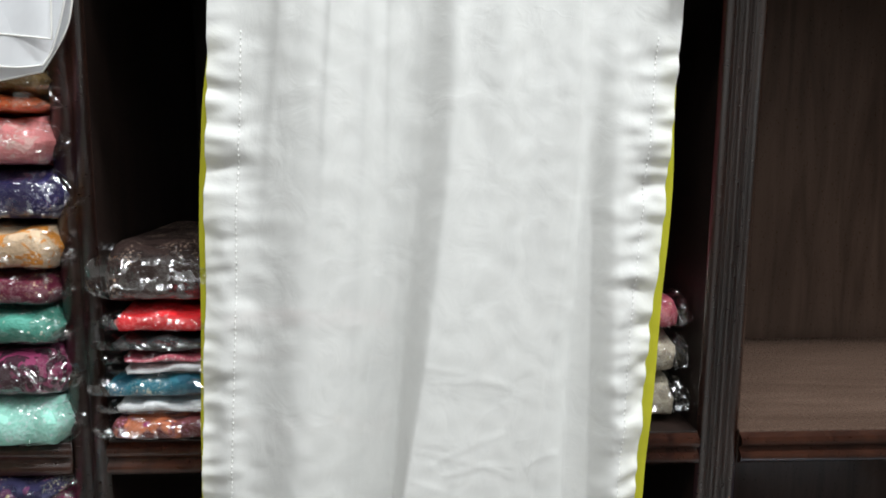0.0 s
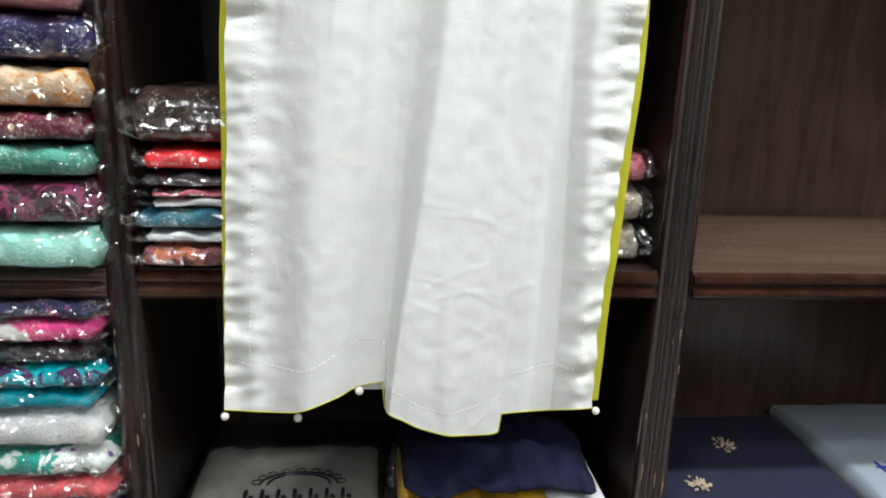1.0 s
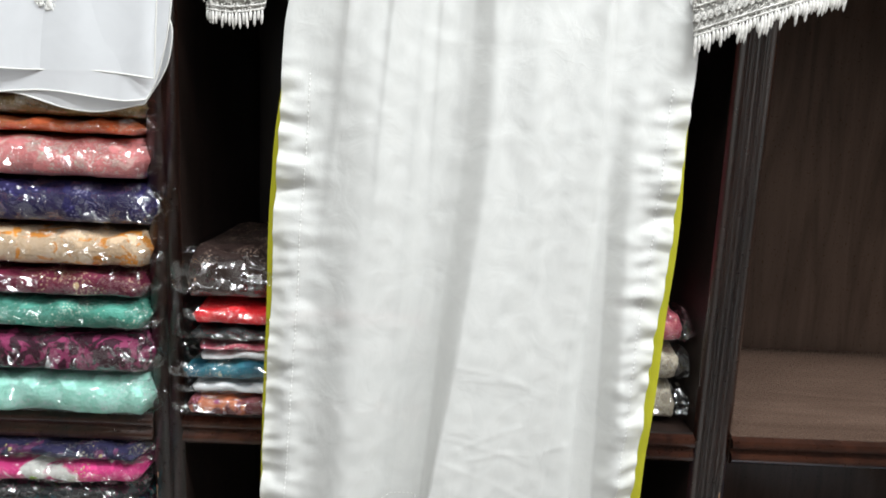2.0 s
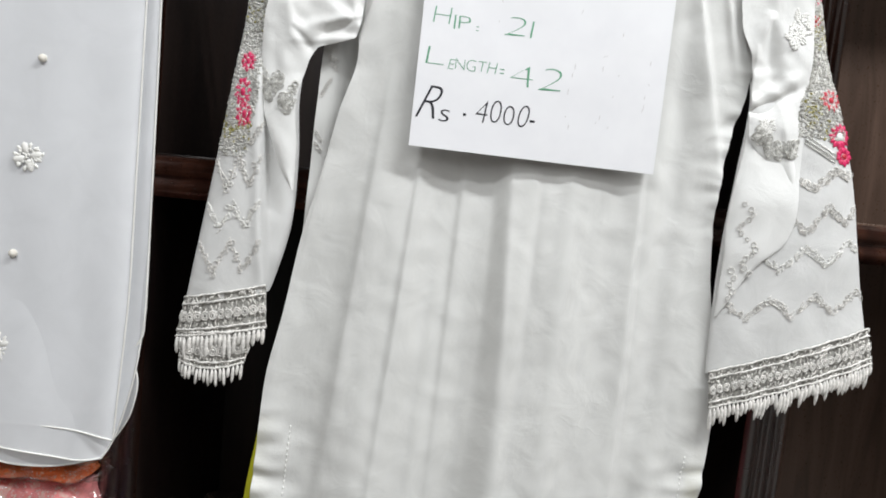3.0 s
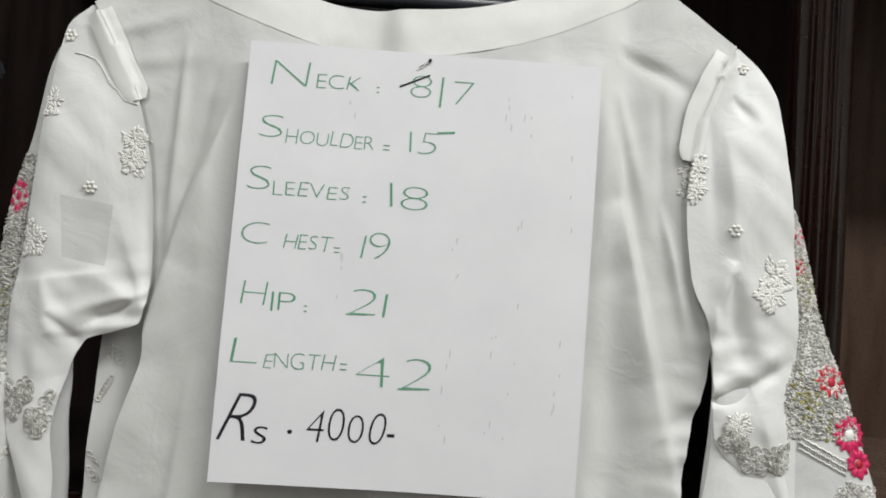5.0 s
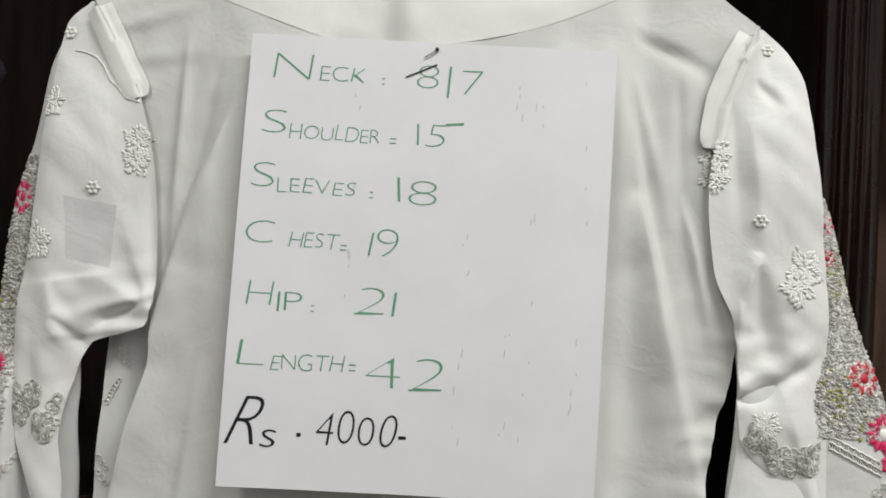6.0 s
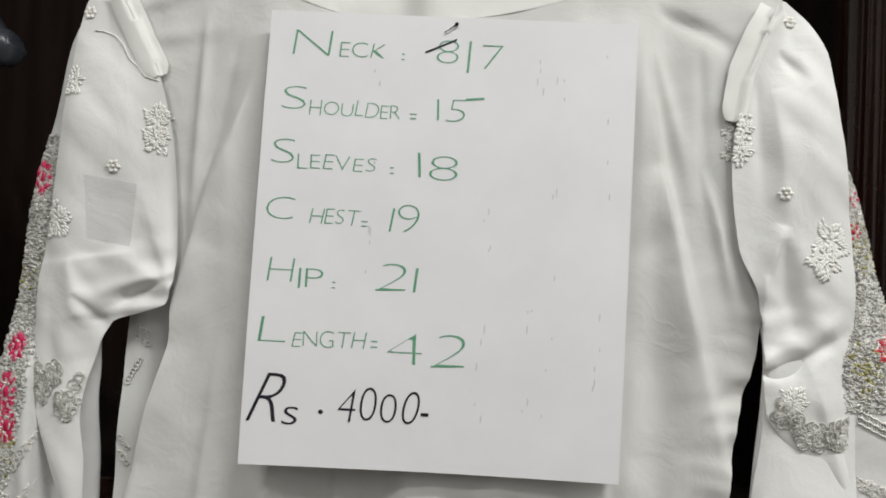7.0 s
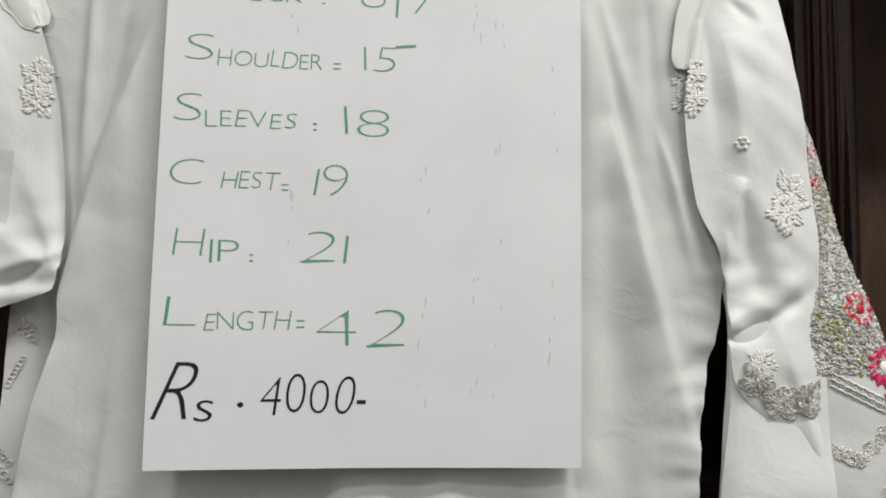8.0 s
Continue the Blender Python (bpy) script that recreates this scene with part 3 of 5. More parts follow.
part("cloth_folds", slab(-0.012, 0.226, 0.016, 0.19, 0.448, 0.492, 85, 0.016, 2.2, 0.006, 0.2, 90, 60, 26.0), NAVYCLOTH, heap)
pouch = thing("garment_pouch", (0.46, 0.15, LOWER), "navy blue cloth with beige motifs in a frosted pouch", "pouch", "pouches")
part("pouch_cloth", slab(0.325, 0.60, 0.022, 0.285, 0.3905, 0.428, 87, 0.0045, 3.4, taper=0.05, freq=16.0), NAVYCLOTH, pouch)
part("pouch_film", slab(0.318, 0.612, 0.014, 0.295, 0.391, 0.431, 88, 0.002, 3.4, taper=0.05), film("thin pouch film", 0.045, 0.012, 0.2, (1, 1, 1), 40.0, 0.2), pouch, "clear film sleeve")
rng = random.Random(11)
for cx, cy in ((0.385, 0.075), (0.47, 0.175), (0.365, 0.235)):
    bm = bmesh.new()
    for _ in range(42):
        a, r = rng.uniform(0, 6.28), rng.uniform(0, 1) ** 0.7 * 0.016
        lobe(bm, Vector((cx + r * math.cos(a), cy + 1.3 * r * math.sin(a), 0.4305)), Vector((math.cos(a), math.sin(a), 0)), Vector((-math.sin(a), math.cos(a), 0)), Vector((0, 0, 1)), 0.0036, 0.0015, 0.0015)
    part("embroidered_motif", bm, BEIGE, pouch, "beige thread motif")
blue = thing("garment_pouch", (0.72, 0.15, LOWER), "frosted blue pouch with a handwritten mark, lying flat", "pouch", "pouches")
part("pouch_cloth", slab(0.625, 0.85, 0.03, 0.31, 0.3905, 0.430, 89, 0.002, 3.2, taper=0.06), BLUEPOUCH, blue)
part("pouch_film", slab(0.618, 0.856, 0.022, 0.318, 0.391, 0.434, 90, 0.002, 3.2, taper=0.06), DUSTY, blue, "frosted film sleeve")
mark = bmesh.new()
for k in range(5):
    block(0.665 + 0.017 * k, 0.09, 0.4325, 0.668 + 0.017 * k, 0.115, 0.4350, 0, mark)
block(0.66, 0.10, 0.4325, 0.75, 0.1025, 0.4350, 0, mark)
part("ink_mark", mark, plain("blue ink", (0.02, 0.04, 0.3), 0.5), blue, "blue ink bars", smooth=False)

# ---- the white kurta on its hanger ----
from mathutils.bvhtree import BVHTree

LEFT_EDGE = [(0.60, -0.210), (0.68, -0.207), (0.80, -0.201), (0.87, -0.197), (0.97, -0.194), (1.03, -0.190), (1.10, -0.187), (1.15, -0.185), (1.22, -0.173), (1.285, -0.163), (1.336, -0.151), (1.39, -0.140), (1.44, -0.128), (1.47, -0.132), (1.534, -0.148), (1.585, -0.160), (1.614, -0.170), (1.642, -0.176)]
RIGHT_EDGE = [(0.60, 0.192), (0.68, 0.191), (0.80, 0.197), (0.87, 0.200), (0.97, 0.208), (1.05, 0.211), (1.10, 0.213), (1.15, 0.215), (1.22, 0.207), (1.29, 0.195), (1.34, 0.192), (1.40, 0.197), (1.44, 0.206), (1.466, 0.209), (1.50, 0.207), (1.54, 0.203), (1.565, 0.204), (1.62, 0.210), (1.642, 0.216)]
HEM = [(-0.21, 0.603), (-0.136, 0.599), (-0.092, 0.615), (-0.067, 0.630), (-0.0405, 0.634), (-0.0395, 0.600), (-0.02, 0.588), (0.0, 0.578), (0.038, 0.569), (0.075, 0.569), (0.0885, 0.572), (0.0895, 0.594), (0.192, 0.600)]
CREASE = [(0.56, -0.042), (0.70, -0.030), (0.87, -0.012), (1.12, 0.008), (1.35, 0.004)]


# creases left by folding, each from one (x, z) to another
PRESSED = [(-0.021, 0.836, 0.076, 0.809), (-0.001, 0.822, 0.076, 0.807), (-0.022, 0.758, 0.081, 0.720), (-0.004, 0.740, 0.073, 0.767), (-0.027, 0.730, 0.081, 0.677), (0.005, 0.730, 0.080, 0.733), (-0.053, 0.805, -0.029, 0.828), (-0.154, 0.757, -0.127, 0.690), (0.025, 0.654, 0.083, 0.683), (-0.054, 0.856, -0.037, 0.839), (0.121, 0.740, 0.150, 0.676), (0.086, 0.730, 0.127, 0.743)]


# folds of the front: drags from the armholes, pleats below the chest
DRAGS = [
    (-0.0735, 1.6071, -0.1225, 1.4929, 0.006, 0.0035, 0.024), (-0.1042, 1.5465, -0.1478, 1.3615, 0.0075, 0.0035, 0.026), (-0.134, 1.4281, -0.164, 1.2459, 0.006, 0.004, 0.026),
    (-0.1175, 1.6216, -0.1215, 1.4584, 0.003, 0.003, 0.005), (-0.0968, 1.6062, -0.1212, 1.4838, -0.002, 0.005, 0.005),
    (-0.1679, 1.6213, -0.1081, 1.6417, 0.0022, 0.003, 0.006), (-0.1581, 1.6049, -0.0969, 1.6131, 0.0016, 0.004, 0.006),
    (0.1361, 1.6057, 0.1579, 1.5023, 0.005, 0.014, 0.0032), (0.1486, 1.5444, 0.1744, 1.4356, 0.007, 0.018, 0.0035), (0.1606, 1.4869, 0.2014, 1.3291, 0.006, 0.02, 0.004),
]
PLEATS = [
    (0.1423, 1.638, 0.2007, 1.608, -0.0026, 0.006, 0.003), (0.1436, 1.6126, 0.1694, 1.5174, 0.0022, 0.003, 0.005), (0.1689, 1.6144, 0.1771, 1.5056, -0.0018, 0.005, 0.004), (0.1728, 1.5422, 0.1972, 1.4498, 0.003, 0.003, 0.005),
    (-0.0637, 1.4166, -0.0963, 0.9134, 0.0045, 0.0045, 0.014), (-0.0979, 1.4366, -0.1441, 0.9334, 0.004, 0.005, 0.014), (-0.0289, 1.3976, -0.0371, 0.9624, 0.0034, 0.004, 0.012),
    (0.0624, 1.4048, 0.0596, 0.9152, 0.003, 0.014, 0.012), (0.1209, 1.461, 0.1291, 0.849, 0.0052, 0.018, 0.004), (0.0371, 1.3714, 0.0289, 1.0586, -0.0018, 0.006, 0.006),
]


def shoulder_line(x):
    """Height of the top edge of the body: shoulders and the scooped neck."""
    if x < -0.120:
        return 1.642 + (x + 0.176) / 0.056 * 0.040
    if x > 0.146:
        return 1.693 - (x - 0.146) / 0.070 * 0.050
    u = (x - 0.010) / 0.133
    return 1.649 + 0.037 * u * u + 0.004 * u


def body_y(x, z, u):
    """Depth of the front cloth: broad folds that open towards the hem, gathers under the chest, puckers along the slits."""
    low = 1 - step(z, 0.62, 1.30)
    c = ease(CREASE, z)
    amp = 0.006 + 0.021 * (1 - step(z, 0.56, 1.15)) + 0.009 * (1 - step(z, 1.22, 1.40))
    w = 0.0035 + 0.011 * step(z, 0.62, 0.95) - 0.006 * step(z, 1.1, 1.3)
    wide = 0.125
    k = (x - c) / wide
    y = -0.026
    if -0.5 < k < 1:
        rise = step(x, c - w, c + w)
        y -= amp * rise * (1 - max(k, 0) ** 1.5)
    y += 0.010 * (0.3 + low) * hump(x, c - 0.03, 0.024)
    y -= (0.008 + 0.014 * low) * hump(x, -0.120 + 0.04 * (z - 0.6), 0.032)
    y -= (0.006 + 0.010 * low) * hump(x, 0.172 - 0.03 * (1 - low), 0.018)
    y += (0.010 + 0.008 * low) * hump(x, 0.138 + 0.010 * (1 - low), 0.015)
    y -= (0.002 + 0.004 * low) * hump(x, -0.178, 0.014)
    gather = step(z, 0.8, 1.22) * (1 - step(z, 1.30, 1.44))
    y += 0.0022 * gather * noise.noise(Vector((x * 24 + 1.2 * math.sin(5 * z), 4.4, z * 2.6))) + 0.0005 * gather * noise.noise(Vector((x * 75, 6.4, z * 3.0)))
    y += 0.003 * noise.noise(Vector((x * 17 + 0.8 * z, 8.1, z * 1.6))) * (1 - step(z, 1.30, 1.40))
    y -= 0.004 * low * hump(x, 0.045 + 0.02 * math.sin(7 * z), 0.012) + 0.003 * hump(x, -0.06 + 0.05 * (z - 0.9), 0.008) * (1 - step(z, 1.2, 1.34))
    y -= ridges(x, z, DRAGS) + ridges(x, z, PLEATS)
    rim = max(hump(u, 0, 0.09), hump(u, 1, 0.09)) * (1 - step(z, 1.06, 1.16))
    puck = noise.noise(Vector((x * 14, 3.7, z * 46))) + 0.6 * noise.noise(Vector((x * 40, 9.1, z * 85)))
    y += 0.008 * rim * puck
    y += 0.0035 * hump(u, 1, 0.05) * step(z, 1.30, 1.36) * (1 - step(z, 1.45, 1.48)) * noise.noise(Vector((x * 30, 3.3, z * 110)))
    y += 0.0016 * noise.noise(Vector((x * 26, 0.5, z * 9))) + 0.0007 * noise.noise(Vector((x * 70, 1.5, z * 60)))
    if z < 0.88:
        for ax, az, bx, bz in PRESSED:
            dx, dz = bx - ax, bz - az
            k = ((x - ax) * dx + (z - az) * dz) / (dx * dx + dz * dz)
            if 0 < k < 1:
                away = (x - ax - k * dx) ** 2 + (z - az - k * dz - 0.005 * math.sin(3.1 * k)) ** 2
                if away < 0.0001:
                    y -= 0.0007 * math.sin(math.pi * k) ** 0.5 * math.exp(-away / 0.000005)
    chest = step(z, 1.33, 1.40)
    chest *= step(x, -0.100, -0.085) * (1 - step(x, 0.134, 0.148))
    y = y * (1 - chest) + max(y, -0.0345) * chest
    return min(y, -0.0190) + 0.004 * step(z, 1.58, 1.69)


def body(u, v):
    zn = 0.60 + v * 1.042
    a, b = ease(LEFT_EDGE, zn), ease(RIGHT_EDGE, zn)
    x = a + (b - a) * u
    zb, zt = ease(HEM, -0.21 + 0.402 * u), shoulder_line(-0.176 + 0.392 * u)
    z = zb + (zn - 0.60) / 1.042 * (zt - zb) if v < 0.001 else zn + (zb - 0.60) * (1 - step(v, 0, 0.35)) + (zt - 1.642) * step(v, 0.80, 1.0)
    y = body_y(x, z, u)
    return Vector((x, y, z - 0.5 * (y + 0.030) * (1 - step(v, 0, 0.25))))


kurta = thing("kurta", (0.0, -0.026, 0.57), "white cotton kurta with embroidered sleeves and lime slit edges", "kurta")
front_bm = sheet(body, 230, 400)
front_bm.normal_update()
front_tree = BVHTree.FromBMesh(front_bm)
front = part("front_panel", front_bm, WHITE, kurta, "white gathered cotton body")


def back(u, v):
    z = 0.612 + v * 0.93
    a, b = ease(LEFT_EDGE, z) + 0.002, ease(RIGHT_EDGE, z) - 0.002
    if z > 1.20:
        a = min(a, ease([(1.20, -0.176), (1.30, -0.163), (1.40, -0.160), (1.445, -0.158), (1.47, -0.140)], z))
    x = a + (b - a) * u
    y = -0.0035 + 0.002 * noise.noise(Vector((x * 18, 2.2, z * 7)))
    fold = step(z, 1.22, 1.32) * (1 - step(x, -0.152, -0.130))
    return Vector((x, y - (0.016 + 0.004 * noise.noise(Vector((x * 40, 5.2, z * 22)))) * fold, z))


back_bm = sheet(back, 90, 160)
back_bm.normal_update()
back_tree = BVHTree.FromBMesh(back_bm)
part("back_panel", back_bm, WHITE, kurta, "plain white inner layer")


def facing(side):
    """Lime strip along a slit, showing past the edge of the white front."""
    show = [(0.60, 0.002), (0.68, 0.003), (0.87, 0.007), (1.03, 0.008), (1.10, 0.003), (1.125, 0.0)] if side < 0 else [(0.60, 0.011), (0.68, 0.014), (0.81, 0.014), (0.97, 0.010), (1.08, 0.004), (1.125, 0.0)]

    def f(u, v):
        z = 0.602 + v * 0.52
        e = ease(LEFT_EDGE if side < 0 else RIGHT_EDGE, z)
        x = e - side * 0.012 * (1 - u) + side * ease(show, z) * u
        return Vector((x, -0.017 + 0.0016 * noise.noise(Vector((x * 20, 5.0, z * 24))) + 0.002 * u, z))

    bm = sheet(f, 5, 70)
    part("slit_facing", bm, LIME, kurta, "lime green cotton facing")


facing(-1)
facing(1)
piping = []
for i in range(171):
    p = body(i / 170, 0)
    piping.append(p + Vector((0, -0.0004, -0.0004)))
part("hem_piping", tube(piping, 0.0006, 5), LIME, kurta, "thin lime edge along the hem")
for x, z in ((-0.210, 0.597), (-0.133, 0.594), (-0.067, 0.625), (0.197, 0.598)):
    part("hem_pearl", ball((x, -0.028, z - 0.003), 0.0046, 14), PEARL, kurta, "round pearl bead")


NOTHING = Vector((0, -0.034, 0)).y  # depth taken where no cloth lies


def on(tree, x, z, lift=0.0):
    """Point and outward direction on the cloth's front at (x, z)."""
    hit = normal = None
    for cloth_tree in tree if isinstance(tree, tuple) else (tree,):
        h, n, _, _ = cloth_tree.ray_cast(Vector((x, -0.4, z)), Vector((0, 1, 0)), 0.5)
        if h is not None and (hit is None or h.y < hit.y):
            hit, normal = h, n
    if hit is None:
        hit, normal = Vector((x, NOTHING, z)), Vector((0, -1, 0))
    if normal.y > 0:
        normal = -normal
    return hit + normal * lift, normal


def neck(u, v):
    x = -0.122 + 0.268 * u
    top = shoulder_line(x)
    lean = (x - 0.012) / 0.134
    deep = 0.019 + 0.009 * (1 - lean * lean)
    px, pz = x + 0.014 * v * lean, top - deep * v + 0.0005
    p, n = on(front_tree, px, min(pz, shoulder_line(px) - 0.002), 0.0003)
    p.z = pz
    p.y -= 0.0006 * math.sin(math.pi * v) + 0.0006 * noise.noise(Vector((x * 45, 7, v * 2)))
    return p


def stitches(points, name, label):
    """A row of short thread stitches lying on the front cloth."""
    bm = bmesh.new()
    for i in range(0, len(points) - 1, 2):
        tube([on(front_tree, x, z, 0.0002)[0] for x, z in (points[i], points[i + 1])], 0.00042, 4, bm)
    return tagged(part(name, bm, BRIGHT, kurta, label), kind="stuff")


stitches([(-0.200 + 0.385 * i / 170, ease(HEM, -0.200 + 0.385 * i / 170) + 0.036 + 0.018 * (1 - hump(-0.200 + 0.385 * i / 170, 0.03, 0.09))) for i in range(171)], "hem_stitching", "row of white hem stitches")
stitches([(ease(LEFT_EDGE, 0.66 + 0.46 * i / 180) + 0.027, 0.66 + 0.46 * i / 180) for i in range(181)], "side_stitching", "row of white stitches along the slit")
stitches([(ease(RIGHT_EDGE, 0.66 + 0.46 * i / 180) - 0.020, 0.66 + 0.46 * i / 180) for i in range(181)], "side_stitching", "row of white stitches along the slit")
part("neck_band", sheet(neck, 70, 8), BRIGHT, kurta, "doubled white band round the scooped neck")


def strip(points, width, tree, lift, material, name, label):
    pts = [Vector((x, 0, z)) for x, z in points]

    def f(u, v):
        k = v * (len(pts) - 1)
        i = min(int(k), len(pts) - 2)
        p = pts[i].lerp(pts[i + 1], k - i)
        d = (pts[i + 1] - pts[i]).normalized()
        across = Vector((d.z, 0, -d.x)) * width * (1 - 0.5 * max(0.0, (v - 0.9) / 0.1) ** 2)
        q = p + across * (u - 0.5)
        deep = min(on(tree, r.x, r.z)[0].y for r in (p - 0.5 * across, p, p + 0.5 * across))
        deep = 0.5 * deep + 0.5 * on(tree, q.x, q.z)[0].y
        return Vector((q.x, deep - lift - 0.0007 * math.sin(math.pi * u) ** 0.5 - 0.0004 * noise.noise(Vector((q.x * 90, 2, q.z * 90))), q.z))

    return part(name, sheet(f, 8, 40), material, kurta, label)


def sleeve(outer, inner, thick, seed, side):
    rows = len(outer) - 1

    def f(u, v):
        k = v * rows
        o, n = glide(outer, k), glide(inner, k)
        a = 2 * math.pi * u
        w = (1 - math.cos(a)) / 2
        p = o.lerp(n, w)
        t = thick * (0.15 + 0.35 * step(v, 0, 0.25) + 0.5 * step(v, 0.45, 0.8))
        y = -0.0215 - 0.0050 * step(v, 0, 0.25) - 0.0045 * step(v, 0.45, 0.8) - t * math.sin(a)
        q = Vector((p.x * 22, seed, p.y * 16))
        y += 0.0065 * step(v, 0.03, 0.14) * (1 - step(v, 0.5, 0.62))
        if side < 0:  # the inner third turns back behind a vertical fold
            e = ease([(1.24, -0.1885), (1.29, -0.1945), (1.34, -0.1985), (1.37, -0.2005), (1.44, -0.2065)], p.y)
            y += (0.013 * step(p.x, e - 0.0012, e + 0.0032) - 0.0022 * hump(p.x, e - 0.003, 0.005)) * (1 - step(p.y, 1.405, 1.445))
        y += 0.0025 * step(v, 0.05, 0.3) * noise.noise(q) + 0.0010 * noise.noise(q * 2.7)
        return Vector((p.x, y, p.y))

    bm = sheet(f, 110, 120, closed=True)
    bm.normal_update()
    return bm, BVHTree.FromBMesh(bm)


L_OUT = [(-0.1765, 1.6395), (-0.1995, 1.613), (-0.208, 1.565), (-0.219, 1.512), (-0.224, 1.458), (-0.230, 1.398), (-0.238, 1.336), (-0.246, 1.278), (-0.2545, 1.219)]
L_IN = [(-0.1735, 1.6385), (-0.149, 1.598), (-0.136, 1.540), (-0.134, 1.478), (-0.166, 1.451), (-0.175, 1.404), (-0.172, 1.350), (-0.1735, 1.290), (-0.187, 1.234)]
R_OUT = [(0.2155, 1.6415), (0.2405, 1.616), (0.2485, 1.568), (0.2625, 1.532), (0.275, 1.485), (0.292, 1.429), (0.312, 1.366), (0.326, 1.306), (0.341, 1.247)]
R_IN = [(0.211, 1.6405), (0.200, 1.612), (0.186, 1.556), (0.190, 1.500), (0.2075, 1.463), (0.2085, 1.420), (0.2035, 1.362), (0.1990, 1.300), (0.201, 1.196)]
bm, left_tree = sleeve(L_OUT, L_IN, 0.011, 1.3, -1)
part("sleeve", bm, OUTER, kurta, "white sleeve with a heavily embroidered outer edge")
bm, right_tree = sleeve(R_OUT, R_IN, 0.011, 7.7, 1)
part("sleeve", bm, OUTER, kurta, "wide white sleeve with zigzag embroidery")


def turned(edge_a, edge_b, seed, name, label, seam, folds):
    """The plain side of a sleeve that folds over its embroidered side; edges as (height, x) pairs."""
    z1, z0 = edge_a[0][0], edge_a[-1][0]
    a, b = sorted(edge_a), sorted(edge_b)

    def f(u, v):
        z = z1 + (z0 - z1) * v
        x0, x1 = ease(a, z), ease(b, z)
        x = x0 + (x1 - x0) * u
        round_ = math.sin(math.pi * (0.06 + 0.88 * u)) ** 0.5
        y = -0.0250 - (0.0030 + 0.0072 * round_) * step(v, 0.0, 0.28) - 0.0050 * step(v, 0.6, 0.9)
        q = Vector((x * 30, seed, z * 22))
        y += 0.0030 * step(v, 0.2, 0.45) * noise.noise(q) + 0.0010 * noise.noise(Vector((x * 60 + z * 55, seed, z * 30)))
        k = step(u if seam else 1 - u, 0.45, 0.97) * step(z, 1.405, 1.442)
        if k:
            under = on(front_tree, x, z)[0].y
            y += (min(under if under != NOTHING else 0.0, -0.0305) - 0.0009 - y) * k
        y -= ridges(x, z, folds)
        crumple = hump(z, 1.455, 0.035) * step(u if seam else 1 - u, 0.1, 0.6)
        y += 0.0016 * crumple * noise.noise(Vector((x * 60 - z * 40, seed, z * 95 + x * 30)))
        return Vector((x, y, z))

    bm = sheet(f, 70, 260)
    bm.normal_update()
    tree = BVHTree.FromBMesh(bm)
    part(name, bm, SLEEVE, kurta, label)
    return tree


L_FOLDS = [
    (-0.1219, 1.4566, -0.1681, 1.4824, 0.0036, 0.005, 0.0088), (-0.1494, 1.4806, -0.2146, 1.4684, 0.0012, 0.0025, 0.0075), (-0.1318, 1.4658, -0.1712, 1.4447, -0.0036, 0.005, 0.0037),
    (-0.1244, 1.4703, -0.1816, 1.4527, 0.0032, 0.005, 0.005), (-0.1221, 1.4514, -0.1819, 1.4446, 0.0029, 0.005, 0.005), (-0.1827, 1.4548, -0.1623, 1.4337, -0.0036, 0.0037, 0.0037),
    (-0.1885, 1.4752, -0.1695, 1.4208, 0.0032, 0.0088, 0.005), (-0.1269, 1.4577, -0.1501, 1.5203, 0.0024, 0.0075, 0.005), (-0.1281, 1.4621, -0.1349, 1.5519, -0.0017, 0.0037, 0.0037),
    (-0.1887, 1.6088, -0.1983, 1.3912, 0.0016, 0.01, 0.0175), (-0.1618, 1.5708, -0.1482, 1.4892, 0.0013, 0.01, 0.0075), (-0.1978, 1.4544, -0.1842, 1.3456, -0.0013, 0.0075, 0.0075),
]
R_FOLDS = [
    (0.2158, 1.5113, 0.2022, 1.4637, 0.0042, 0.008, 0.0046), (0.2156, 1.5039, 0.2264, 1.4441, -0.0037, 0.0057, 0.0057), (0.2022, 1.4254, 0.2308, 1.4336, -0.0036, 0.0034, 0.0034),
    (0.2181, 1.4284, 0.2549, 1.4556, -0.0036, 0.0034, 0.0046), (0.201, 1.4305, 0.254, 1.4645, 0.0029, 0.0069, 0.0057), (0.2071, 1.4828, 0.2064, 1.4162, 0.0034, 0.0034, 0.0069),
    (0.2238, 1.6287, 0.2402, 1.4573, 0.0018, 0.0115, 0.0138), (0.2084, 1.5882, 0.2206, 1.4958, 0.0022, 0.0046, 0.0092), (0.1989, 1.5967, 0.2071, 1.5083, -0.0016, 0.0046, 0.0046),
    (0.2115, 1.6105, 0.2305, 1.5915, -0.0019, 0.0046, 0.0034), (0.2086, 1.4269, 0.2494, 1.4051, 0.0019, 0.0092, 0.0092), (0.2351, 1.4224, 0.2569, 1.3436, 0.0021, 0.0046, 0.0092),
]
left_fold = turned([(1.640, -0.178), (1.625, -0.191), (1.58, -0.1965), (1.54, -0.199), (1.50, -0.2015), (1.45, -0.2065), (1.416, -0.2055), (1.391, -0.2024), (1.363, -0.193), (1.338, -0.183), (1.322, -0.1735)], [(1.640, -0.173), (1.625, -0.164), (1.585, -0.143), (1.534, -0.131), (1.475, -0.127), (1.452, -0.131), (1.4465, -0.144), (1.4400, -0.162), (1.424, -0.169), (1.389, -0.1752), (1.360, -0.1722), (1.322, -0.1715)], 2.2, "sleeve_underside", "plain satin underside of the sleeve", True, L_FOLDS)
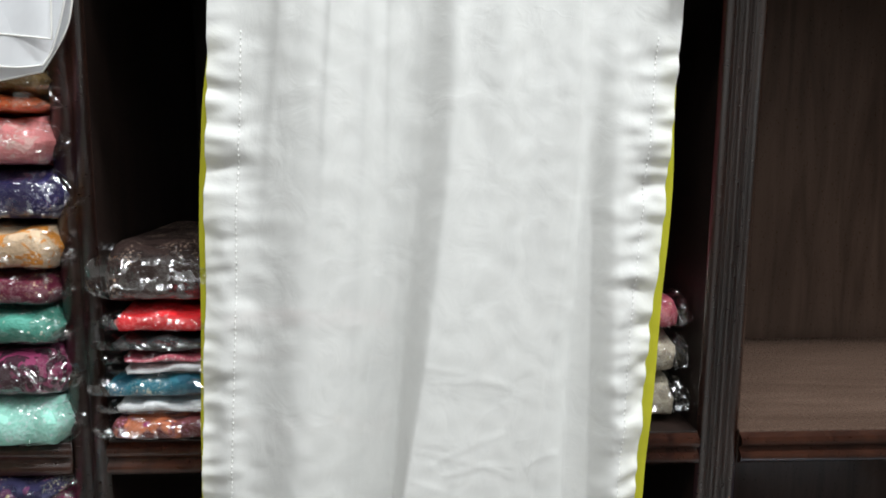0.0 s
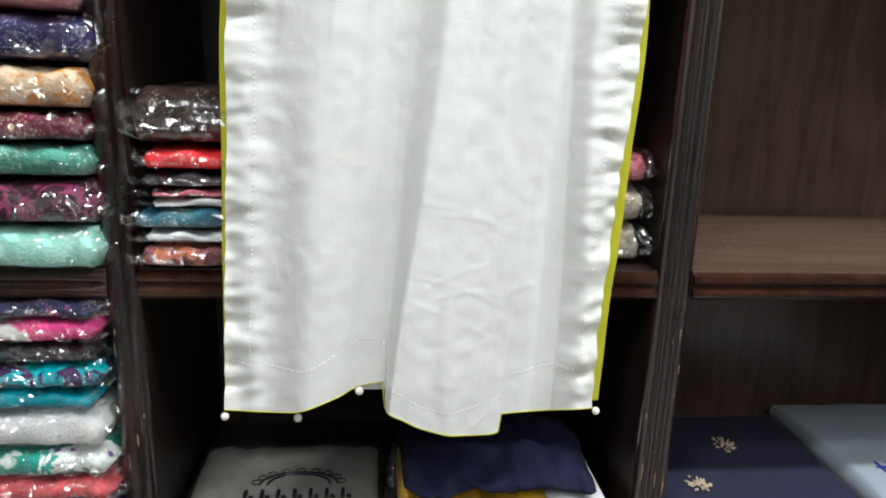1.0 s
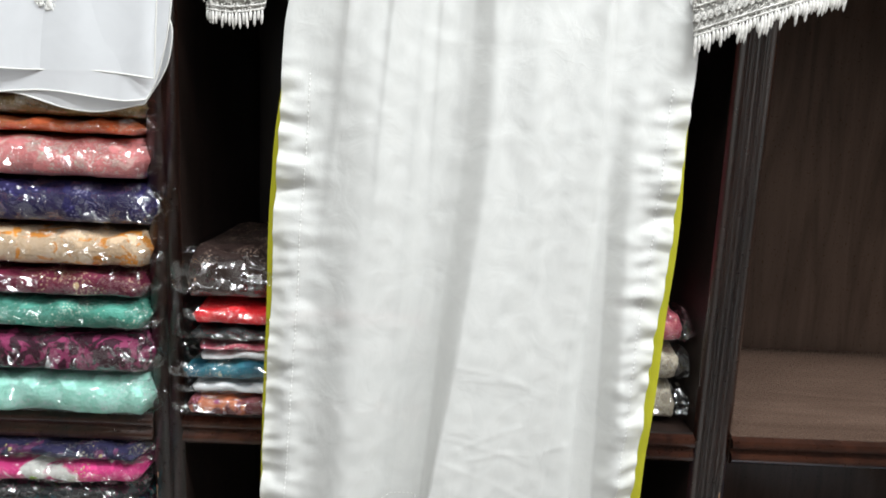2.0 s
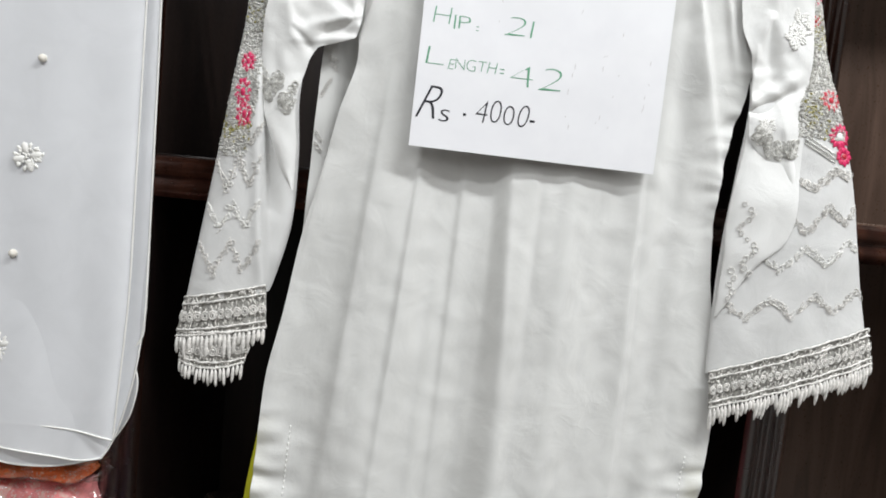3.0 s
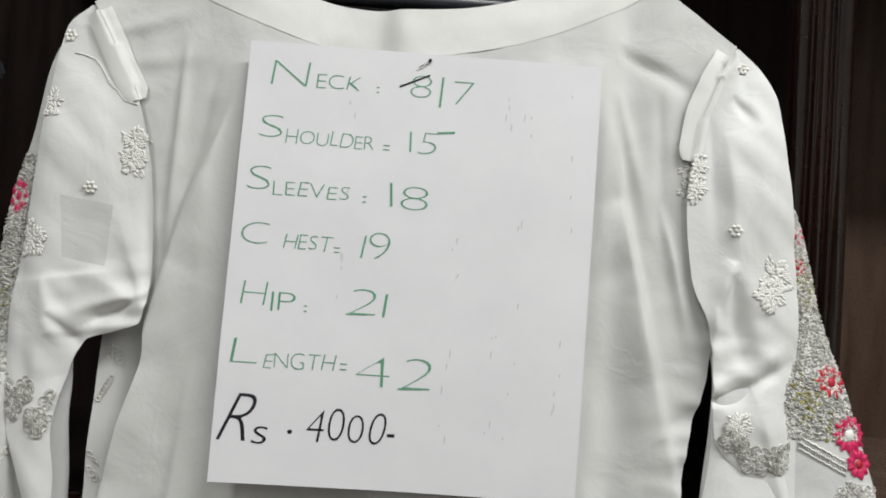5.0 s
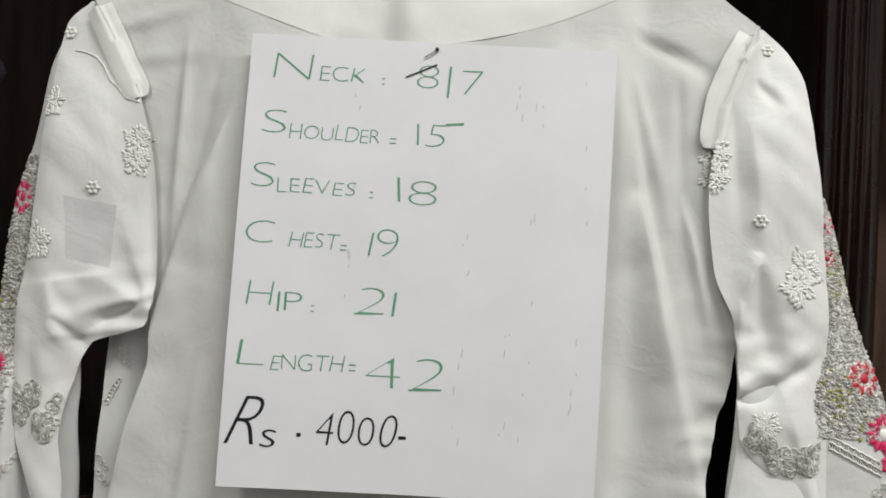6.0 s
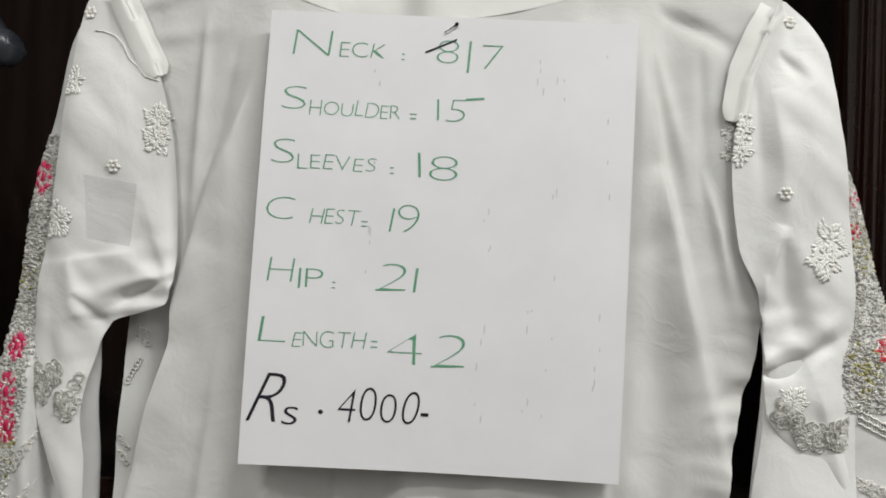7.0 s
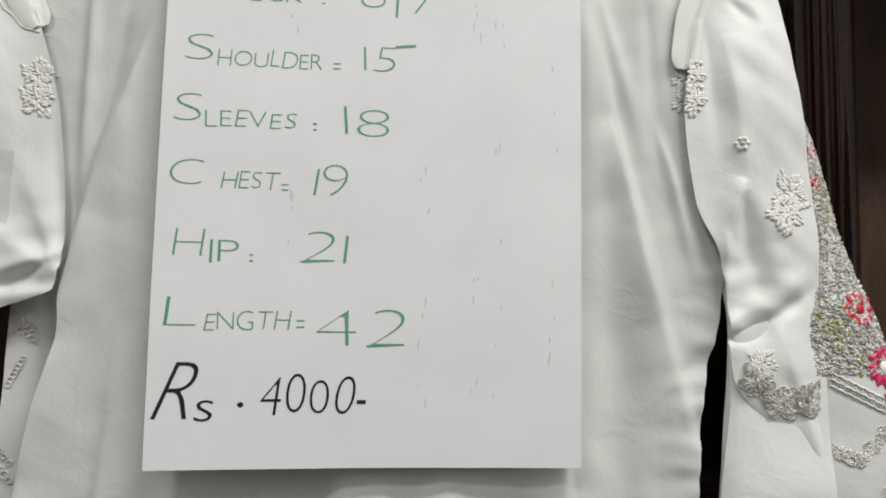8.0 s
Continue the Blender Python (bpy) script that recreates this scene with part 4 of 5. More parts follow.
right_fold = turned([(1.6415, 0.2115), (1.628, 0.206), (1.585, 0.192), (1.545, 0.187), (1.50, 0.192), (1.468, 0.204), (1.435, 0.2075), (1.4066, 0.2095), (1.389, 0.2215), (1.362, 0.247), (1.341, 0.2545)], [(1.6415, 0.2165), (1.628, 0.231), (1.61, 0.241), (1.58, 0.246), (1.54, 0.252), (1.47, 0.257), (1.415, 0.2568), (1.38, 0.2558), (1.341, 0.2565)], 5.1, "sleeve_underside", "plain satin underside of the sleeve", False, R_FOLDS)
strip([(-0.1715, 1.635), (-0.164, 1.622), (-0.155, 1.604), (-0.143, 1.583)], 0.016, (left_fold, left_tree, front_tree), 0.0003, BRIGHT, "shoulder_tape", "white tape along the armhole seam")
strip([(0.2085, 1.637), (0.200, 1.622), (0.1915, 1.600), (0.187, 1.570)], 0.014, (right_fold, right_tree, front_tree), 0.0003, BRIGHT, "shoulder_tape", "white tape along the armhole seam")

part("loose_thread", tube([on((left_fold, left_tree, front_tree), x, z, 0.0004)[0] for x, z in ((-0.184, 1.609), (-0.178, 1.6085), (-0.171, 1.606), (-0.166, 1.601), (-0.161, 1.592), (-0.156, 1.588), (-0.151, 1.582), (-0.143, 1.580))], 0.0003, 5), SILK, kurta, "fine white thread at the armhole")
# shade on the left sleeve, put into a patch of greyer cloth
SHADE_GREY = cloth("grey sleeve shade", (0.67, 0.67, 0.66), 0.5, soft=0.26)
shade_sheet = sheet(lambda u, v: on((left_fold, left_tree), -0.1815 + 0.004 * v + u * (0.030 - 0.006 * v), 1.5235 - 0.004 * u - 0.036 * v, 0.0001)[0], 10, 12)
part("shade_patch", shade_sheet, SHADE_GREY, kurta, "grey patch standing in for shade on the sleeve")

# ---- embroidery ----


def blossom(tree, x, z, size, material, name, label, petals=8, heart=None, squash=1.0, turn=0.0):
    """A stitched flower: each petal a fan of satin stitches lying close to the cloth."""
    p, n = on(tree, x, z, 0.0005)
    if abs(n.x) > 0.6:
        n = Vector((0.6 * (1 if n.x > 0 else -1), -0.8, 0))
    ax = (Vector((1, 0, 0)) - n * n.x).normalized()
    up = n.cross(ax)
    r = random.Random(int((x + 1) * 1e5) + int(z * 1e5))
    bm = bmesh.new()
    for k in range(petals):
        for j in (-1, 0, 1):
            a = 2 * math.pi * (k + 0.26 * j) / petals + turn + r.uniform(-0.05, 0.05)
            d = (ax * (math.cos(a) * squash) + up * math.sin(a))
            reach = d.length
            d.normalize()
            l = size * 0.36 * (1.0 if j == 0 else 0.82) * r.uniform(0.9, 1.1) * reach
            q = p + d * (size * 0.30 * reach + l)
            q = on(tree, q.x, q.z, 0.0005)[0] if abs(n.x) < 0.45 else q
            lobe(bm, q, d, n.cross(d), n, l, size * 1.5 / petals, 0.0005 + 0.0004 * (j == 0), 6)
    ob = part(name, bm, material, kurta, label)
    if heart:
        hb = bmesh.new()
        lobe(hb, p + n * 0.0004, ax, up, n, size * 0.30 * squash, size * 0.30, 0.0010, 8)
        part("flower_heart", hb, heart, ob)
    return ob


def scatter(tree, spots, material, name, label, seed, low=0.0006, high=0.0017):
    """Dense raised stitches at the given (x, z) spots, joined into one part."""
    r = random.Random(seed)
    bm = bmesh.new()
    for x, z in spots:
        p, n = on(tree, x, z, 0.0003)
        a = r.uniform(0, 6.28)
        d = (Vector((math.cos(a), 0, math.sin(a))) - n * n.dot(Vector((math.cos(a), 0, math.sin(a))))).normalized()
        l = r.uniform(low, high)
        lobe(bm, p, d, n.cross(d), n, l, l * r.uniform(0.35, 0.6), 0.0011, 5)
    ob = part(name, bm, material, kurta, label)
    return tagged(ob, kind="stuff")


def loops(tree, spots, radius, wire, material, name, label, seed):
    """Small thread rings at the given spots, joined into one part."""
    r = random.Random(seed)
    bm = bmesh.new()
    for x, z in spots:
        p, n = on(tree, x, z, 0.0007)
        ax = (Vector((1, 0, 0)) - n * n.x).normalized()
        up = n.cross(ax)
        q = radius * r.uniform(0.7, 1.2)
        tube([p + ax * (q * math.cos(a)) + up * (q * math.sin(a)) for a in [2 * math.pi * i / 8 for i in range(8)]], wire, 4, bm, True)
    return tagged(part(name, bm, material, kurta, label), kind="stuff")


def applique(tree, x, z, size):
    """A raised white motif worked in short stitches, with an uneven leafy outline."""
    r = random.Random(int((x + 1) * 1e5))
    bm = bmesh.new()
    for _ in range(110):
        a, q = r.uniform(0, 6.283), r.uniform(0.02, 1) ** 0.55
        q *= size * (0.86 + 0.14 * math.cos(5 * a + 9 * x))
        p, n = on(tree, x + q * math.cos(a), z + 1.15 * q * math.sin(a), 0.0004)
        b = a + r.uniform(-0.5, 0.5)
        d = (Vector((math.cos(b), 0, math.sin(b))) - n * n.dot(Vector((math.cos(b), 0, math.sin(b))))).normalized()
        lobe(bm, p, d, n.cross(d), n, size * r.uniform(0.14, 0.24), size * r.uniform(0.07, 0.11), 0.0006, 6)
    return part("applique_flower", bm, SILK, kurta, "raised white thread motif")


rng = random.Random(21)
LO, RO = [(b, a) for a, b in L_OUT][::-1], [(b, a) for a, b in R_OUT][::-1]
spots, olive = [], []
for _ in range(2600):
    z = rng.uniform(1.345, 1.548)
    o = ease(LO, z)
    inner = ease([(1.34, -0.214), (1.40, -0.207), (1.50, -0.208), (1.55, -0.202)], z)
    x = rng.uniform(o + 0.001, inner + 0.002)
    (olive if rng.random() < 0.25 * hump(z, 1.368, 0.008) + 0.10 * hump(z, 1.462, 0.010) else spots).append((x, z))
scatter(left_tree, spots, SILVER, "silver_stitching", "dense silver thread stitching", 31)
scatter(left_tree, olive, OLIVE, "olive_stitching", "olive green thread leaves", 32, 0.0009, 0.0020)
spots, olive = [], []
for _ in range(4300):
    z = rng.uniform(1.41, 1.545)
    o = ease(RO, z)
    x = rng.uniform(0.250, o - 0.001)
    if x < o - 0.06 * step(z, 1.53, 1.40) - 0.012:
        continue
    (olive if rng.random() < 0.30 * hump(z, 1.432, 0.010) * hump(x, 0.264, 0.008) + 0.25 * hump(z, 1.405, 0.012) * hump(x, 0.276, 0.006) + 0.2 * hump(z, 1.500, 0.010) else spots).append((x, z))
scatter(right_tree, spots, SILVER, "silver_stitching", "dense silver thread stitching", 33)
scatter(right_tree, olive, OLIVE, "olive_stitching", "olive green thread leaves", 34, 0.0009, 0.0020)
for x, z, s, m, petals, sq in ((-0.2115, 1.522, 0.0115, CRIMSON, 7, 0.55), (-0.2165, 1.423, 0.0095, CRIMSON, 8, 0.75), (-0.2180, 1.398, 0.0125, CRIMSON, 9, 0.65), (-0.2150, 1.380, 0.012, CRIMSON, 9, 0.65)):
    blossom(left_tree, x, z, s, m, "embroidered_flower", "crimson thread flower", petals, CRIMSON, sq)
for x, z, s, m, petals in ((0.2560, 1.529, 0.0075, CRIMSON, 8), (0.2590, 1.510, 0.006, RED, 7), (0.2775, 1.4435, 0.0105, RED, 10), (0.2885, 1.4135, 0.0115, CRIMSON, 12), (0.2945, 1.397, 0.009, CRIMSON, 9)):
    blossom(right_tree, x, z, s, m, "embroidered_flower", "crimson thread flower", petals, SILK if petals == 12 else RED)
for tree, x, z, s in (((left_fold, left_tree, front_tree), -0.142, 1.558, 0.0085), ((left_fold, left_tree, front_tree), -0.142, 1.546, 0.0085), ((left_fold, left_tree, front_tree), -0.196, 1.497, 0.010), ((left_fold, left_tree), -0.193, 1.578, 0.008), ((right_fold, right_tree, front_tree), 0.191, 1.566, 0.0085), ((right_fold, right_tree, front_tree), 0.191, 1.553, 0.0085), ((right_fold, right_tree, front_tree), 0.242, 1.504, 0.011), ((right_fold, right_tree, front_tree), 0.238, 1.493, 0.010), ((right_fold, right_tree, front_tree), 0.222, 1.415, 0.008)):
    applique(tree, x, z, s)
for tree, x, z in ((left_fold, -0.165, 1.529), (right_fold, 0.215, 1.529), (left_fold, -0.188, 1.620), (right_fold, 0.2185, 1.629)):
    blossom(tree, x, z, 0.0042, SILK, "thread_button", "small white thread button", 6, PEARL)
cl = [(k, 1.402 - 0.55 * (k + 0.190) + 0.006 * math.sin(420 * k) + rng.uniform(-0.0085, 0.0085)) for k in [rng.uniform(-0.2035, -0.1765) for _ in range(75)]]
loops(left_fold, cl, 0.0026, 0.00036, SILVER, "silver_stitchwork", "cluster of silver thread loops", 41)
cl = [(k, max(1.414 - 0.9 * (k - 0.209), 1.396 + 9.0 * (k - 0.232) ** 2) + rng.uniform(-0.006, 0.007)) for k in [rng.uniform(0.2135, 0.2560) for _ in range(100)]]
loops(right_fold, cl, 0.0027, 0.00038, SILVER, "silver_stitchwork", "cluster of silver thread loops", 42)


def zigzag(tree, a, b, teeth, height, rings, name, label, seed, material=SILVER, radius=0.0015):
    """A zigzag vine of thread loops between two (x, z) ends, with its stem."""
    line = []
    n = rings
    for i in range(n + 1):
        k = i / n
        tri = abs((k * teeth) % 1.0 - 0.5) * 2
        line.append((a[0] + (b[0] - a[0]) * k, a[1] + (b[1] - a[1]) * k + height * (tri - 0.5)))
    r = random.Random(seed)
    loops(tree, [(x + r.uniform(-0.0022, 0.0022), z + r.uniform(-0.003, 0.003)) for x, z in line[::2]], radius * 1.3, 0.00032, material, name, label, seed)
    sewn = bmesh.new()
    for (x, z), (x2, z2) in zip(line, line[1:]):
        for o in (-0.0022, 0.0030):
            if r.random() < 0.4:
                continue
            p, n = on(tree, x + r.uniform(-0.0006, 0.0006), z + o + r.uniform(-0.0009, 0.0009), 0.0003)
            d = Vector((0.55, 0, 0.83 if x2 > x and z2 > z else -0.83)) + Vector((r.uniform(-0.3, 0.3), 0, 0))
            d = (d - n * n.dot(d)).normalized()
            lobe(sewn, p, d, n.cross(d), n, r.uniform(0.0011, 0.0021), 0.00045, 0.0007, 5)
    tagged(part("vine_stitching", sewn, material, kurta, "slanting stitches along the zigzag"), kind="stuff")
    part("vine_stem", tube([on(tree, x, z, 0.0003)[0] for x, z in line], 0.00026, 4), material, kurta)


for n, (z, h, t) in enumerate(((1.362, 0.012, 2), (1.333, 0.026, 2), (1.263, 0.024, 2))):
    zigzag(left_tree, (ease(LO, z) + 0.004, z - 0.006), (-0.200 + 0.06 * (1.362 - z), z + 0.004), t, h, 46, "zigzag_vine", "silver zigzag vine of thread", 50 + n, LACE)
zigzag(left_tree, (ease(LO, 1.297) + 0.004, 1.292), (-0.197, 1.300), 2, 0.020, 46, "zigzag_vine", "white zigzag thread line", 54, SILK, 0.0013)
for n, (z, x0, h, t, m) in enumerate(((1.380, 0.258, 0.011, 1.6, LACE), (1.346, 0.251, 0.019, 1.8, LACE), (1.312, 0.230, 0.017, 2.3, SILK), (1.268, 0.206, 0.017, 3.2, LACE))):
    zigzag(right_tree, (x0, z - 0.014), (ease(RO, z) - 0.004, z + 0.006), t, h, int(54 + (0.34 - x0) * 260), "zigzag_vine", "zigzag vine of thread loops", 60 + n, m, 0.0015 if m is LACE else 0.0010)
for tree, a, b in ((right_tree, (0.257, 1.408), (0.286, 1.394)), (left_tree, (-0.226, 1.386), (-0.210, 1.383))):
    bm = bmesh.new()
    for o in (-0.0035, 0.0, 0.0035):
        tube([on(tree, a[0] + (b[0] - a[0]) * i / 14, a[1] + o + (b[1] - a[1]) * i / 14 + 0.0006 * (i % 2), 0.0006)[0] for i in range(15)], 0.0006, 4, bm)
    tube([on(tree, a[0] + (b[0] - a[0]) * i / 40, a[1] + (b[1] - a[1]) * i / 40 + (0.0032 if i % 2 else -0.0032), 0.0005)[0] for i in range(41)], 0.0004, 4, bm)
    part("lace_inset", bm, SILK, kurta, "white ladder lace strip")


loops(back_tree, [(-0.1570 + 0.0011 * k, 1.404 + 0.0022 * k) for k in range(7)] + [(-0.1585 + 0.002 * (k % 3), 1.372 - 0.003 * k) for k in range(6)] + [(-0.152 + 0.0025 * (k % 3), 1.436 - 0.0018 * k) for k in range(6)], 0.0017, 0.00034, LACE, "thread_sprig", "small silver thread loops", 47)


def flap(u, v):
    """The plain inner side of the wide sleeve, folded forward in a long triangle."""
    z = 1.425 - 0.177 * v
    x0 = ease([(1.215, 0.2015), (1.30, 0.2000), (1.362, 0.2045), (1.405, 0.2088), (1.447, 0.2088)], z)
    x1 = ease([(1.248, 0.2025), (1.272, 0.214), (1.2957, 0.2273), (1.3177, 0.2496), (1.34, 0.2560), (1.405, 0.2555), (1.447, 0.257)], z)
    x = x0 + (x1 - x0) * u
    return on(right_tree, min(max(x, 0.2015), 0.32), z, 0.0005 + (0.0034 + 0.0016 * noise.noise(Vector((x * 40, 3, z * 30)))) * step(v, 0.12, 0.45) - 0.0014 * step(v, 0.12, 0.45) * (1 - math.sin(math.pi * min(max(u, 0.0), 1.0)) ** 0.5 if 0 < u < 1 else 1))[0]


flap_bm = sheet(flap, 20, 50)
flap_bm.normal_update()
flap_tree = BVHTree.FromBMesh(flap_bm)
part("sleeve_flap", flap_bm, SLEEVE, kurta, "plain inner side of the wide sleeve folded forward")
loops(flap_tree, [(0.2110 + 0.006 * math.sin(k * 0.9) + 0.0008 * k, 1.348 - 0.0042 * k) for k in range(15)], 0.0024, 0.00038, LACE, "thread_sprig", "chain of small silver thread loops", 45)
loops(flap_tree, [(0.2075 + 0.003 * (k % 2), 1.290 - 0.0060 * k) for k in range(5)], 0.0024, 0.00038, LACE, "thread_sprig", "chain of small silver thread loops", 46)


def lace_cuff(o1, i1, o2, i2, drops, dip, label, seed):
    """Openwork trim at a sleeve's end: two corded edges, a row of rings between and a fringe of drops."""
    def at(w, k, y=-0.045):
        p = Vector(o1).lerp(Vector(i1), w).lerp(Vector(o2).lerp(Vector(i2), w), k)
        bow = -0.031 - 0.0135 * math.sin(math.pi * (0.08 + 0.84 * w)) ** 0.6
        return Vector((p.x, bow + 0.001 * math.sin(w * 30), p.y - dip * math.sin(math.pi * w) * k))

    net = sheet(lambda u, v: at(u, 0.02 + 0.70 * v) + Vector((0, 0.0012, 0)), 30, 6)
    cuff = part("lace_cuff", net, NETTING, kurta, label)
    for k in (0.03, 0.16, 0.60, 0.70):
        part("lace_cord", tube([at(i / 40, k) + Vector((0, -0.0006, 0.0006 * (i % 2))) for i in range(41)], 0.0009, 5), LACE, cuff)
    knots = bmesh.new()
    r = random.Random(seed + 5)
    for _ in range(26 * drops):
        p = at(r.random(), r.uniform(0.05, 0.72))
        d = Vector((r.uniform(-0.6, 0.6), 0, -1)).normalized()
        lobe(knots, p + Vector((0, 0.0002, 0)), d, Vector((-d.z, 0, d.x)), Vector((0, -1, 0)), r.uniform(0.0012, 0.0028), r.uniform(0.0004, 0.0008), 0.0011, 5)
    tagged(part("lace_knotwork", knots, LACE, cuff, "irregular pale thread knots"), kind="stuff")
    n = drops
    for i in range(n):
        bm = bmesh.new()
        c, r = at((i + 0.5) / n, 0.38), 0.42 * (at(1 / n, 0.3) - at(0, 0.3)).length
        for q in (r, 0.5 * r):
            tube([c + Vector((q * math.cos(a), -0.0012, 1.25 * q * math.sin(a))) for a in [2 * math.pi * k / 10 for k in range(10)]], 0.0007, 4, bm, True)
        part("lace_ring", bm, LACE, cuff)
    r = random.Random(seed)
    for i in range(int(n * 1.9)):
        w = (i + 0.5) / int(n * 1.9)
        p = at(w, 0.70)
        length = 0.19 * (Vector(o1) - Vector(o2)).length * r.uniform(0.55, 1.25)
        bm = bmesh.new()
        wid = 0.52 * (Vector(o2) - Vector(i2)).length / (n * 1.9)
        lobe(bm, p + Vector((0, -0.0008, -length)), Vector((r.uniform(-0.08, 0.08), 0, -1)).normalized(), Vector((1, 0, 0)), Vector((0, -1, 0)), length, wid, 0.0022, 8)
        part("lace_drop", bm, LACE, cuff)
    return cuff


lace_cuff((-0.2535, 1.226), (-0.1875, 1.242), (-0.2615, 1.176), (-0.1840, 1.189), 11, 0.000, "silver and white lace trim with a fringe", 71)
lace_cuff((-0.254, 1.196), (-0.192, 1.204), (-0.256, 1.160), (-0.205, 1.160), 9, 0.006, "inner side of the lace trim", 73)
lace_cuff((0.3405, 1.251), (0.2005, 1.200), (0.352, 1.205), (0.207, 1.152), 24, 0.000, "silver and white lace trim with a fringe", 72)

# ---- hangers ----


def hanger(cx, cz, half, drop, y, bar, hook_top, label):
    """Moulded plastic hanger with rounded shoulder ends, a trouser bar, strap hooks and a steel hook."""
    t = thing("clothes_hanger", (cx, y, cz - drop), label, "hanger", "hangers")
    for side in (-1, 1):
        pts = []
        for i in range(15):
            k = i / 14
            pts.append((cx + side * half * k, y, cz - drop * (0.12 * k + 0.88 * k ** 1.25) - 0.012 * max(0.0, (k - 0.9) / 0.1) ** 2))
        part("arm", tube(pts, [0.0060 + 0.0016 * step(i / 14, 0.7, 1.0) for i in range(15)], 10), PLASTIC, t)
        part("shoulder_end", slab(pts[-1][0] - 0.010, pts[-1][0] + 0.010, y - 0.009, y + 0.009, pts[-1][2] - 0.014, pts[-1][2] + 0.008, 3, 0.0003, 2.2, 0, 0.4, 14, 16), PLASTIC, t)
        x = cx + side * (half - 0.055)
        z = bar - 0.004
        part("strap_hook", tube([(x, y, z + 0.004), (x, y, z - 0.006), (x + side * 0.004, y, z - 0.010), (x + side * 0.015, y, z - 0.010), (x + side * 0.018, y, z - 0.006)], 0.0018, 6), PLASTIC, t)
    part("bar", tube([(cx - half + 0.012, y, bar), (cx, y, bar), (cx + half - 0.012, y, bar)], 0.0058, 10), PLASTIC, t)
    pts = [(cx, y, cz), (cx, y, hook_top - 0.02)]
    for i in range(9):
        a = math.pi * i / 8
        pts.append((cx, y + 0.017 - 0.017 * math.cos(a), hook_top - 0.02 + 0.022 * math.sin(a)))
    part("hook", tube(pts, 0.0016, 8), STEEL, t, "steel hook")
    return t


hanger(0.014, 1.752, 0.150, 0.092, -0.0105, 1.662, TOP + 0.052, "black plastic hanger carrying the white kurta")
hanger(-0.445, 1.708, 0.210, 0.098, -0.034, 1.611, TOP + 0.052, "black plastic hanger with a white stole over it")

# ---- stole over the second hanger ----
stole = thing("stole", (-0.52, -0.045, 1.08), "sheer white stole with small thread flowers, folded over a hanger", "stole")


def drape(edge, low, y0, seed, wave):
    def f(u, v):
        z = 1.6175 - (1.6175 - low) * v
        r = ease(edge, z)
        x = -0.665 + (r + 0.665) * u
        zz = z - (0.012 * noise.noise(Vector((x * 9, seed, 0))) + 0.004 * math.sin(x * 40 + seed)) * v ** 3
        y = y0 + wave * v * math.sin(x * 34 + seed + 2 * z) + 0.003 * noise.noise(Vector((x * 12, seed, z * 6))) + 0.0022 * math.sin(x * 90 + seed) * v * hump(u, 1, 0.2)
        if v < 0.03:
            y += 0.010 * (1 - v / 0.03) ** 2
        return Vector((x, y, zz))

    rim = [f(i / 90, 1.0) for i in range(91)] + [f(1.0, 1 - i / 90) for i in range(1, 88)]
    part("rolled_hem", tube([p + Vector((0, -0.0004, 0)) for p in rim], 0.0008, 5), SILK, stole)
    return sheet(f, 90, 90)


bm = drape([(1.08, -0.300), (1.13, -0.298), (1.25, -0.2935), (1.60, -0.2955)], 1.106, -0.0475, 0.4, 0.0035)
bm.normal_update()
stole_tree = BVHTree.FromBMesh(bm)
part("front_fold", bm, SHEER, stole, "outer layer of sheer white cloth")
part("middle_fold", drape([(1.07, -0.325), (1.10, -0.303), (1.16, -0.289), (1.20, -0.285), (1.21, -0.284), (1.45, -0.2855), (1.60, -0.290)], 1.088, -0.0435, 2.1, 0.004), SHEER, stole, "second layer of sheer white cloth")
part("rear_fold", drape([(1.07, -0.322), (1.12, -0.291), (1.145, -0.287), (1.17, -0.293), (1.19, -0.284), (1.60, -0.288)], 1.079, -0.0395, 3.6, 0.003), SHEER, stole, "rear layer of sheer white cloth")
def sprig(x, z, size):
    bm = bmesh.new()
    p, n = on(stole_tree, x, z, 0.0008)
    r = random.Random(int(z * 1e4))
    for _ in range(46):
        a, q = r.uniform(0, 6.283), r.uniform(0, 1) ** 0.6
        q *= size * (0.55 + 0.45 * abs(math.cos(2 * (a - 0.3))))
        c = p + Vector((q * math.cos(a), -0.0003, q * math.sin(a)))
        b = r.uniform(0, 6.283)
        d = Vector((math.cos(b), 0, math.sin(b)))
        lobe(bm, c, d, Vector((-d.z, 0, d.x)), n, r.uniform(0.0012, 0.0024), r.uniform(0.0006, 0.001), 0.0011, 5)
    for k in range(4):
        a = math.pi / 2 * k + 0.3
        d = Vector((math.cos(a), 0, math.sin(a)))
        lobe(bm, p + d * size * 0.55, d, Vector((-d.z, 0, d.x)), n, size * 0.45, size * 0.26, 0.0015, 7)
        for s in (-0.5, 0.5):
            e = Vector((math.cos(a + s), 0, math.sin(a + s)))
            lobe(bm, p + e * size * 0.75, e, Vector((-e.z, 0, e.x)), n, size * 0.22, size * 0.12, 0.0012, 6)
    part("thread_flower", bm, SILK, stole, "small white thread flower")


